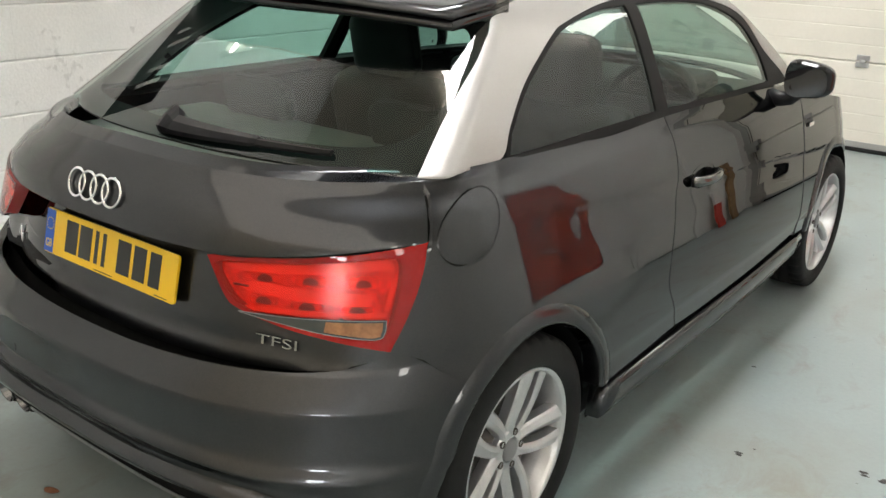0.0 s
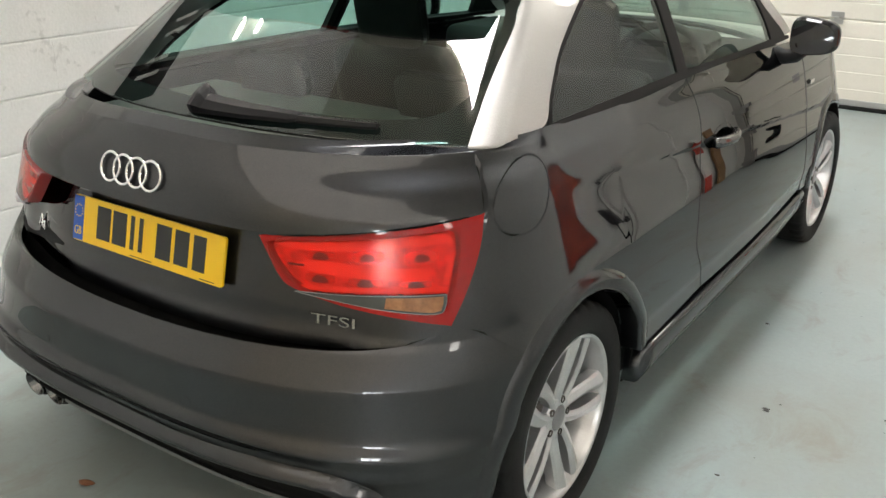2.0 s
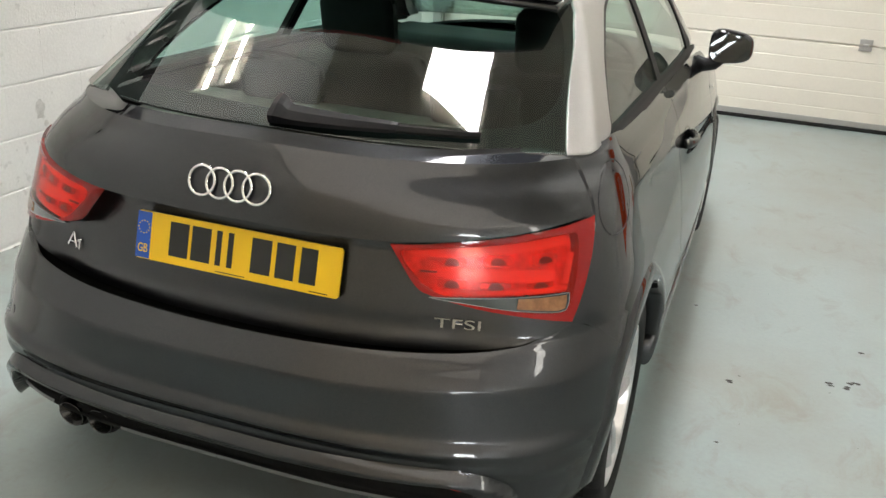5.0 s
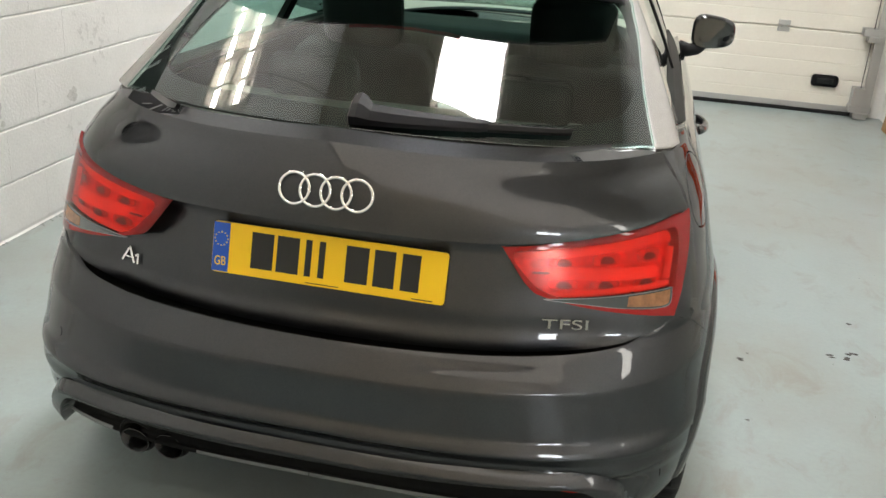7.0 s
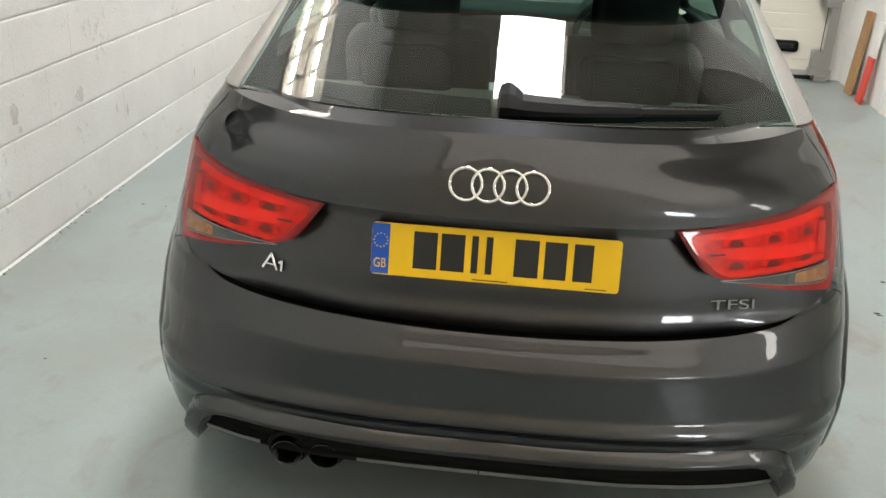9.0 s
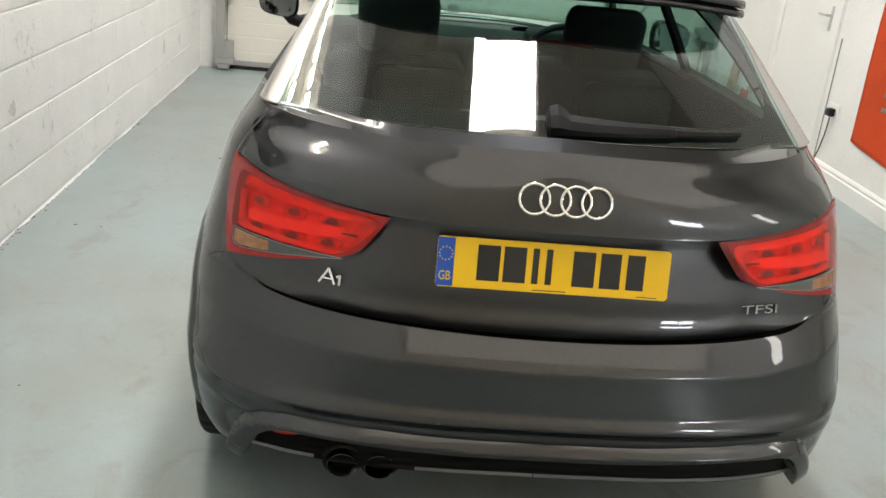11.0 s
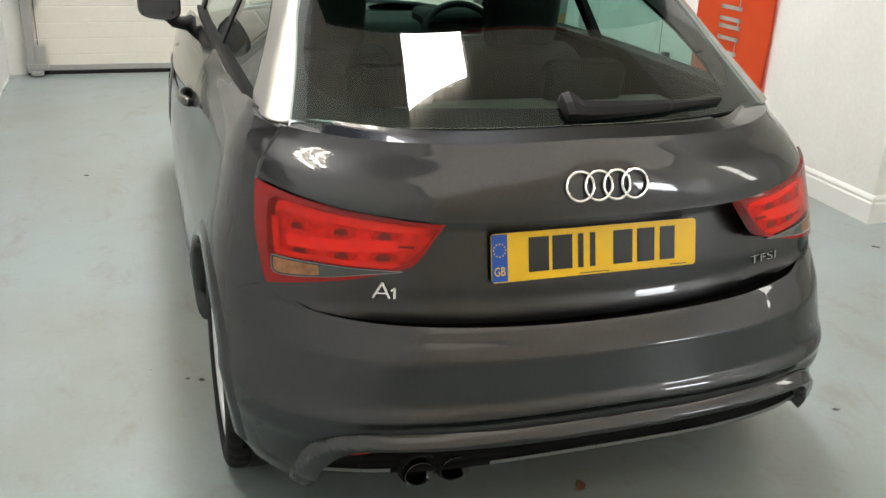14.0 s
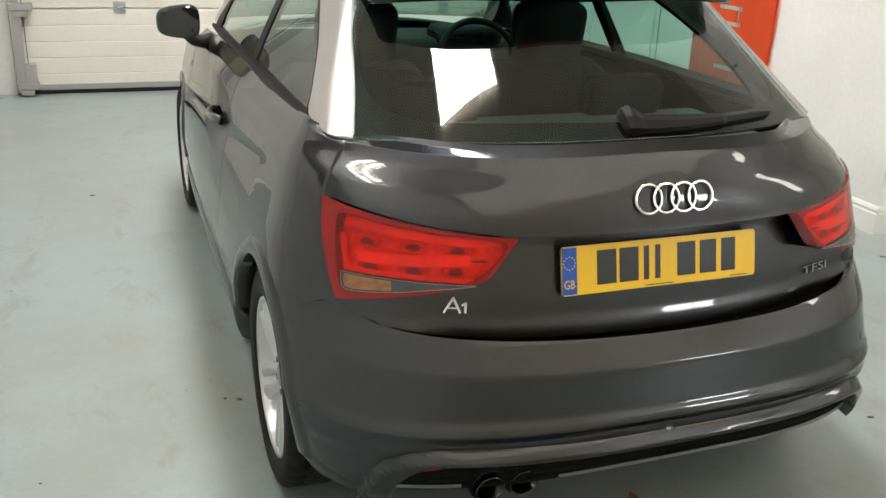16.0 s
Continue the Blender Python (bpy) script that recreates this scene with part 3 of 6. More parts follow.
def build_door():
    """Sectional door with ribbed panels, tracks, hinges, handle and seal."""
    door = structure("door_1", box(bmesh.new(), -1.79, 2.40, Y_N + 0.03, Y_N + 0.05, 0.0, 2.6), DOORPANEL, "cream sectional garage door, closed, with ribbed panels", "garage door")
    z = 0.03
    while z < 2.5:
        bm = bmesh.new()
        prof = [(Y_N + 0.03, z)]
        y0 = Y_N - 0.012
        n = 5
        h = 0.61 / n
        prof = [(Y_N + 0.028, z + 0.002), (y0 + 0.006, z + 0.002), (y0, z + 0.01)]
        for i in range(1, n):
            c = z + i * h
            prof += [(y0, c - 0.006), (y0 + 0.003, c), (y0, c + 0.006)]
        prof += [(y0, z + 0.600), (y0 + 0.006, z + 0.608), (Y_N + 0.028, z + 0.608)]
        profile_bar(bm, prof, -1.785, 2.395, "x")
        part("door_panel", bm, DOORPANEL, door)
        z += 0.612
    part("rubber_seal", box(bmesh.new(), -1.785, 2.395, Y_N - 0.02, Y_N + 0.02, 0.0, 0.03, 0.006), RUBBER, door, "black rubber bottom seal")
    part("bottom_rail", box(bmesh.new(), -1.785, 2.395, Y_N - 0.018, Y_N - 0.013, 0.032, 0.075, 0.001), TRIM, door, "dull aluminium bottom rail")
    for x in (-1.0, 0.16, 1.65):
        bm = bmesh.new()
        box(bm, x - 0.045, x + 0.045, Y_N - 0.022, Y_N - 0.014, 0.655, 0.695, 0.003)
        box(bm, x - 0.045, x + 0.045, Y_N - 0.022, Y_N - 0.014, 0.607, 0.645, 0.003)
        box(bm, x - 0.02, x + 0.02, Y_N - 0.03, Y_N - 0.016, 0.64, 0.66, 0.004)
        part("hinge", bm, TRIM, door, "galvanised steel hinge")
    bm = bmesh.new()
    box(bm, 1.93, 2.13, Y_N - 0.03, Y_N - 0.012, 0.215, 0.305, 0.022)
    handle = part("door_handle", bm, BLACK, door, "black plastic recessed lift handle")
    part("grip", box(bmesh.new(), 1.965, 2.095, Y_N - 0.045, Y_N - 0.031, 0.235, 0.285, 0.008), GLOSSBLACK, handle)
    for side, x in ((1, -1.775), (-1, 2.385)):
        bm = bmesh.new()
        prof = [(x, Y_N - 0.10), (x + side * 0.07, Y_N - 0.10), (x + side * 0.07, Y_N - 0.088), (x + side * 0.012, Y_N - 0.088), (x + side * 0.012, Y_N - 0.035), (x + side * 0.05, Y_N - 0.035), (x + side * 0.05, Y_N - 0.024), (x, Y_N - 0.024)]
        profile_bar(bm, prof, 0.03, 2.6, "z")
        track = part("track", bm, TRIM, door, "galvanised steel vertical track")
        part("cable", box(bmesh.new(), x + side * 0.085, x + side * 0.09, Y_N - 0.07, Y_N - 0.065, 0.10, 2.6), BLACK, track)
        bm = bmesh.new()
        box(bm, x - side * 0.005, x + side * 0.15, Y_N - 0.115, Y_N - 0.02, 0.055, 0.10, 0.004)
        box(bm, x + side * 0.02, x + side * 0.11, Y_N - 0.125, Y_N - 0.03, 0.012, 0.05, 0.006)
        box(bm, x + side * 0.06, x + side * 0.14, Y_N - 0.11, Y_N - 0.02, 0.10, 0.24, 0.004)
        part("bottom_bracket", bm, TRIM, door, "worn galvanised bottom roller bracket")
        for z in (0.64,):
            bm = bmesh.new()
            box(bm, x - side * 0.005, x + side * 0.16, Y_N - 0.115, Y_N - 0.02, z, z + 0.05, 0.004)
            box(bm, x + side * 0.03, x + side * 0.12, Y_N - 0.125, Y_N - 0.03, z - 0.045, z - 0.005, 0.004)
            part("roller_bracket", bm, TRIM, door, "galvanised roller bracket")


def build_east_wall():
    # skirting with a moulded top, round the corner
    prof = [(0.0, 0.0), (-0.018, 0.0), (-0.018, 0.105), (-0.012, 0.112), (-0.012, 0.120), (-0.016, 0.126), (-0.010, 0.138), (-0.004, 0.146), (0.0, 0.146)]
    structure("baseboard", profile_bar(bmesh.new(), [(X_E + u, v) for u, v in prof], Y_CORNER - 0.018, 3.42, "y"), WHITEGLOSS, "white moulded skirting board", "skirting board")
    structure("baseboard_return", profile_bar(bmesh.new(), [(Y_CORNER + u, v) for u, v in prof], X_E + 0.002, 6.0, "x"), WHITEGLOSS, "white moulded skirting board past the corner", "skirting board")
    # flush white door with architrave
    bm = bmesh.new()
    for y0, y1, z0, z1 in ((3.44, 3.51, 0.0, 2.09), (4.33, 4.40, 0.0, 2.09), (3.51, 4.33, 2.02, 2.09)):
        box(bm, X_E - 0.02, X_E + 0.01, y0, y1, z0, z1, 0.006)
    structure("trim", bm, WHITEGLOSS, "white painted architrave", "architrave")
    d = structure("door_2", box(bmesh.new(), X_E - 0.008, X_E + 0.02, 3.513, 4.327, 0.006, 2.018, 0.003), WHITEGLOSS, "white flush internal door, closed", "door")
    bm = bmesh.new()
    box(bm, X_E - 0.016, X_E - 0.0085, 3.57, 3.60, 0.94, 1.10, 0.003)
    box(bm, X_E - 0.055, X_E - 0.040, 3.58, 3.70, 1.03, 1.048, 0.006)
    box(bm, X_E - 0.045, X_E - 0.014, 3.578, 3.594, 1.03, 1.048, 0.004)
    part("door_handle", bm, ALLOY, d, "satin lever handle")
    # socket and plug
    s = thing("wall_socket", "white double wall socket with a black plug in it", "wall socket")
    part("face_plate", box(bmesh.new(), X_E - 0.010, X_E, 3.20, 3.346, 0.44, 0.526, 0.004), WHITEGLOSS, s)
    part("rocker", box(bmesh.new(), X_E - 0.014, X_E - 0.0085, 3.25, 3.262, 0.50, 0.516, 0.002), WHITEGLOSS, s)
    part("rocker", box(bmesh.new(), X_E - 0.014, X_E - 0.0085, 3.285, 3.297, 0.50, 0.516, 0.002), WHITEGLOSS, s)
    p = thing("power_plug", "black power adaptor plugged into the wall socket", "plug")
    part("plug_body", box(bmesh.new(), X_E - 0.055, X_E - 0.011, 3.222, 3.278, 0.448, 0.498, 0.008), BLACK, p)
    bm = bmesh.new()
    sweep(bm, [(X_E - 0.03, 3.25, 0.449), (X_E - 0.03, 3.25, 0.40), (X_E - 0.02, 3.28, 0.32), (X_E - 0.024, 3.30, 0.22), (X_E - 0.026, 3.33, 0.15), (X_E - 0.03, 3.36, 0.02)], 0.004)
    part("cord", bm, BLACK, p)
    c = part("wall_cable", sweep(bmesh.new(), [(X_E - 0.004, 3.38, 0.146), (X_E - 0.004, 3.38, 0.5), (X_E - 0.004, 3.385, 0.92)], 0.004), GREYCABLE)
    tagged(c, "thin grey cable clipped upright to the wall", "cable")
    # boards leaning in the corner
    b = thing("timber_board", "brown timber board leaning against the white wall", "board")
    part("board", box(bmesh.new(), -0.012, 0.012, -0.07, 0.07, 0.0, 0.62, 0.002, pose(X_E - 0.06, 4.98, 0.003, 0, 4.5, 0)), TIMBER, b)
    b = thing("red_board", "red and white painted board leaning against the wall", "board")
    part("red_face", box(bmesh.new(), -0.01, 0.01, -0.055, 0.055, 0.0, 0.34, 0.002, pose(X_E - 0.075, 4.66, 0.003, 0, 5, 0)), REDBOARD, b)
    part("white_face", box(bmesh.new(), -0.01, 0.01, -0.055, 0.055, 0.34, 0.60, 0.002, pose(X_E - 0.075, 4.66, 0.003, 0, 5, 0)), WHITEGLOSS, b)


def sweep(bm, pts, radius, sides=8):
    """A round bar through 3D points."""
    pts = [Vector(p) for p in pts]
    rings = []
    for i, p in enumerate(pts):
        d = (pts[min(i + 1, len(pts) - 1)] - pts[max(i - 1, 0)]).normalized()
        u = d.cross(Vector((0, 0, 1)) if abs(d.z) < 0.9 else Vector((1, 0, 0))).normalized()
        v = d.cross(u)
        r = radius(i / (len(pts) - 1)) if callable(radius) else radius
        rings.append([bm.verts.new(p + r * (math.cos(a) * u + math.sin(a) * v)) for a in (2 * math.pi * k / sides for k in range(sides))])
    for a, b in zip(rings, rings[1:]):
        for i in range(sides):
            bm.faces.new((a[i], a[(i + 1) % sides], b[(i + 1) % sides], b[i]))
    bm.faces.new(rings[0][::-1])
    bm.faces.new(rings[-1])
    return bm


def build_banner():
    """A hanging cloth banner with soft folds; its company name as plain bars."""
    ban = thing("hanging_banner", "orange cloth banner with white bars hanging on the wall", "banner")
    y0, y1, z1 = 2.185, 2.965, 2.25

    def cloth(y, z):
        k = (y - y0) / (y1 - y0)
        return X_E - 0.014 - 0.006 * math.sin(9 * k + 1.7 * z) * (1 - 0.3 * k) - 0.004 * math.sin(5 * z + 3 * k)

    def sheet(name, material, cond, lift, label=""):
        bm = bmesh.new()
        ny, nz = 26, 60
        grid = {}
        for i in range(ny + 1):
            for j in range(nz + 1):
                k = i / ny
                y = y0 + (y1 - y0) * k
                zb = 0.285 + 0.075 * k
                z = zb + (z1 - zb) * j / nz
                grid[i, j] = (y, z)
        used = {}
        for i in range(ny):
            for j in range(nz):
                yc = (grid[i, j][0] + grid[i + 1, j + 1][0]) / 2
                zc = (grid[i, j][1] + grid[i + 1, j + 1][1]) / 2
                if not cond(yc, zc):
                    continue
                f = []
                for q in ((i, j), (i, j + 1), (i + 1, j + 1), (i + 1, j)):
                    if q not in used:
                        y, z = grid[q]
                        used[q] = bm.verts.new((cloth(y, z) - lift, y, z))
                    f.append(used[q])
                bm.faces.new(f)
        bmesh.ops.solidify(bm, geom=bm.faces[:], thickness=-0.0012)
        return part(name, bm, material, ban, label, True)
    sheet("orange_cloth", ORANGE, lambda y, z: z < 1.62 + 0.25 * math.sin((y - y0) / (y1 - y0) * math.pi), 0.0)
    sheet("white_cloth", WHITECLOTH, lambda y, z: z >= 1.62 + 0.25 * math.sin((y - y0) / (y1 - y0) * math.pi), 0.0, "white upper part of the banner")

    def bar(ya, yb, za, zb):
        bm = bmesh.new()
        n, m = 5, 5
        v = [[bm.verts.new((cloth(ya + (yb - ya) * i / n, za + (zb - za) * j / m) - 0.003, ya + (yb - ya) * i / n, za + (zb - za) * j / m)) for j in range(m + 1)] for i in range(n + 1)]
        for i in range(n):
            for j in range(m):
                bm.faces.new((v[i][j], v[i][j + 1], v[i + 1][j + 1], v[i + 1][j]))
        bmesh.ops.solidify(bm, geom=bm.faces[:], thickness=-0.001)
        part("bar", bm, WHITECLOTH, ban, "white printed bar", True)
    z = 0.60
    for w, h in ((0.11, 0.20), (0.07, 0.20), (0.12, 0.20), (0.13, 0.30), (0.12, 0.28), (0.13, 0.30)):
        y = 2.50
        bar(y, y + h, z, z + 0.025)
        bar(y, y + h, z + w - 0.025, z + w)
        bar(y + (0.0 if h > 0.25 else 0.02), y + 0.028, z + 0.026, z + w - 0.026)
        z += w + 0.045
    part("bar", box(bmesh.new(), X_E - 0.03, X_E - 0.027, 2.35, 2.75, 1.98, 2.06), INK, ban, "dark printed bar")


def build_west_wall_things():
    # black sign with pale bars
    s = thing("wall_sign", "black wall sign with thin pale bars for lettering", "sign")
    part("sign_board", box(bmesh.new(), X_W, X_W + 0.012, -0.1, 1.9, 1.68, 2.10, 0.002), GLOSSBLACK, s)
    y = 0.05
    for k in range(6):
        for a, b in ((0.0, 0.03), (0.10, 0.13)):
            part("bar", box(bmesh.new(), X_W + 0.0125, X_W + 0.0135, y + a, y + b, 1.79, 1.99), WHITEGLOSS, s, "pale lettering bar")
        y += 0.28
    # twin-tube light with cross louvres, hung on rods and tilted down
    lt = thing("tube_light", "twin fluorescent batten light with white louvres hung from the roof", "hanging light")
    y0, y1 = 0.03, 1.58
    m = pose(-1.37, 0, 2.37, 0, 40, 0)
    part("housing", box(bmesh.new(), -0.06, -0.03, y0, y1, -0.15, 0.15, 0.006, m), WHITEGLOSS, lt)
    for dz in (-0.078, 0.078):
        bm = sweep(bmesh.new(), [(0.0, y0 + 0.02, dz), (0.0, y1 - 0.02, dz)], 0.019, 12)
        bmesh.ops.transform(bm, matrix=m, verts=bm.verts)
        part("tube", bm, TUBE, lt, "lit fluorescent tube", True)
    for dz, d in ((-0.155, 0.045), (0.0, 0.045), (0.155, 0.045)):
        part("side_rail", box(bmesh.new(), -0.029, d, y0, y1, dz - 0.004, dz + 0.004, 0.0, m), WHITEGLOSS, lt)
    n = 13
    for i in range(n + 1):
        yy = y0 + (y1 - y0) * i / n
        part("louvre", box(bmesh.new(), 0.012, 0.045, yy - 0.004, yy + 0.004, -0.15, 0.15, 0.0, m), WHITEGLOSS, lt)
    for yy in (y0 + 0.2, y1 - 0.2):
        part("rod", sweep(bmesh.new(), [(-1.42, yy, 2.44), (-1.42, yy, H_ROOF)], 0.005), TRIM, lt, "thin steel hanging rod")


def build_floor_marks():
    bm = bmesh.new()
    rnd = random.Random(4)
    spots = [(1.093, 0.85, 0.016), (0.905, 1.47, 0.013), (1.434, 0.994, 0.016), (1.468, 0.985, 0.018), (1.089, 0.425, 0.012), (1.535, 1.315, 0.016), (1.505, 1.035, 0.018), (1.119, 0.906, 0.007), (-1.71, 1.53, 0.015), (-1.28, 2.73, 0.014), (-0.855, 0.415, 0.022), (-0.90, 0.44, 0.012), (1.083, -0.28, 0.018), (2.30, 0.91, 0.02), (-1.60, 1.52, 0.008), (-1.44, 0.12, 0.008)]
    spots += [(rnd.uniform(-1.85, 2.4), rnd.uniform(-1.5, 5.2), rnd.uniform(0.002, 0.006)) for _ in range(110)]
    spots += [(X_W + 0.002 + abs(rnd.gauss(0, 0.012)), rnd.uniform(-0.6, 5.4), rnd.uniform(0.003, 0.011)) for _ in range(150)]
    for x, y, r in spots:
        n = rnd.randint(1, 3) if r > 0.01 else 1
        for _ in range(n):
            cx, cy = x + rnd.uniform(-r, r), y + rnd.uniform(-r, r)
            k = 7
            a0 = rnd.uniform(0, 6)
            ring = [(cx + r * rnd.uniform(0.35, 1.0) * math.cos(a0 + 2 * math.pi * i / k), cy + 0.7 * r * rnd.uniform(0.3, 0.9) * math.sin(a0 + 2 * math.pi * i / k)) for i in range(k)]
            low = [bm.verts.new((p[0], p[1], 0.0005)) for p in ring]
            top = bm.verts.new((cx, cy, 0.001 + 0.15 * r))
            for i in range(k):
                bm.faces.new((low[i], low[(i + 1) % k], top))
            bm.faces.new(low[::-1])
    ob = part("floor_debris", bm, DEBRIS)
    tagged(ob, "small dark chips and flecks of dirt on the floor", "debris", kind="stuff")
    leaf = bmesh.new()
    rim = [(0.024 * math.cos(a) * (1 + 0.2 * math.sin(3 * a)), 0.013 * math.sin(a)) for a in (2 * math.pi * i / 14 for i in range(14))]
    for c in ((-0.31, -0.60, 0.3), (0.1, -0.42, 1.2)):
        m = pose(c[0], c[1], 0.002, 0, 0, math.degrees(c[2]))
        vs = [leaf.verts.new(m @ Vector((x, y, 0.003 + 0.15 * abs(y)))) for x, y in rim]
        leaf.faces.new(vs)
    bmesh.ops.solidify(leaf, geom=leaf.faces[:], thickness=0.001)
    tagged(part("fallen_leaf", leaf, LEAF), "dry brown leaf fragments lying on the floor", "leaf", kind="stuff")


def build_wall_wear(wall):
    """Grey scuffs on the block wall, and the ragged edge where its paint runs onto the floor."""
    rnd = random.Random(11)
    for y, z, w, h in ((4.16, 0.353, 0.030, 0.075), (4.65, 0.334, 0.022, 0.055), (1.79, 0.377, 0.012, 0.035), (2.81, 0.338, 0.014, 0.035), (1.90, 0.337, 0.013, 0.045), (0.957, 0.494, 0.020, 0.016), (0.93, 0.56, 0.035, 0.05), (1.45, 0.52, 0.05, 0.04)):
        bm = bmesh.new()
        ring = [bm.verts.new((X_W + 0.004, y + w * math.cos(a) * rnd.uniform(0.55, 1.0), z + h * math.sin(a) * rnd.uniform(0.55, 1.0))) for a in (2 * math.pi * k / 14 for k in range(14))]
        bm.faces.new(ring)
        part("scuff", bm, SCUFF, wall, "faint grey scuff mark")
    bm = bmesh.new()
    n, y0, y1 = 300, -0.6, Y_N - 0.02
    inner, outer, d = [], [], 0.006
    for i in range(n + 1):
        d = min(max(d + rnd.uniform(-0.004, 0.004), 0.001), 0.013)
        y = y0 + (y1 - y0) * i / n
        inner.append(bm.verts.new((X_W - 0.004, y, 0.0035)))
        outer.append(bm.verts.new((X_W + d, y, 0.0012)))
    for i in range(n):
        bm.faces.new((inner[i], outer[i], outer[i + 1], inner[i + 1]))
    structure("trim_paint_edge", bm, BLOCK, "ragged white paint edge along the foot of the block wall", "paint edge")


wall_west = build_room()
build_wall_wear(wall_west)
build_door()
build_east_wall()
build_banner()
build_west_wall_things()
build_floor_marks()


# ---- the car ----
car = thing("car", "dark grey metallic three-door hatchback with silver roof arches, parked", "car")
AX_F = 2.469
R_ARCH, Z_AXLE = 0.342, 0.303


def flip(loop, side):
    return loop if side > 0 else [(-s, z) for s, z in loop][::-1]


def whole(half, **k):
    """A closed loop from its right half, which starts and ends on the centre line."""
    return spline(half + [(-s, z) for s, z in half[::-1]][1:-1], **k)


def shrink(loop, d):
    """The loop moved inwards by d."""
    p = np.array(loop)
    area = np.sum(p[:, 0] * np.roll(p[:, 1], -1) - np.roll(p[:, 0], -1) * p[:, 1])
    t = np.roll(p, -1, 0) - np.roll(p, 1, 0)
    t /= np.maximum(np.hypot(t[:, 0], t[:, 1])[:, None], 1e-9)
    n = np.stack((-t[:, 1], t[:, 0]), 1) * (1 if area > 0 else -1)
    return [tuple(q) for q in p + n * d]


fold_z = hermite([(0, 0.861), (0.2, 0.861), (0.366, 0.862), (0.472, 0.869), (0.575, 0.880), (0.662, 0.893), (0.735, 0.905)])
gate_z = hermite([(0, 0.648), (0.3, 0.652), (0.5, 0.657), (0.6, 0.663), (0.66, 0.670), (0.705, 0.680), (0.735, 0.694)])
recess_z = hermite([(0.60, 0.090), (0.62, 0.080), (0.645, 0.068), (0.66, 0.060), (0.70, 0.061), (0.76, 0.063), (0.82, 0.062), (0.855, 0.052), (0.90, 0.046)])


def gate_low(s, z):
    p = body(s, z)
    f = max(0.0, min(1.0, (0.76 - abs(p.x)) / 0.28))
    return p + Vector((0, recess_z(z) * f * f * (3 - 2 * f), 0))


def foot(x):
    """How far the tailgate's skin runs down behind the bumper's edge."""
    f = max(0.0, min(1.0, (0.76 - abs(x)) / 0.28))
    return 0.007 + 0.027 * f * f * (3 - 2 * f)


def tucked(s, z):
    p = gate_low(s, z)
    return Vector((p.x * 0.962, p.y * 0.955 if p.y < 0 else p.y, z - 0.006))


def arch_pts(y0, angles, r=R_ARCH):
    return [sy(y0 + r * math.cos(a), Z_AXLE + r * math.sin(a)) for a in angles]


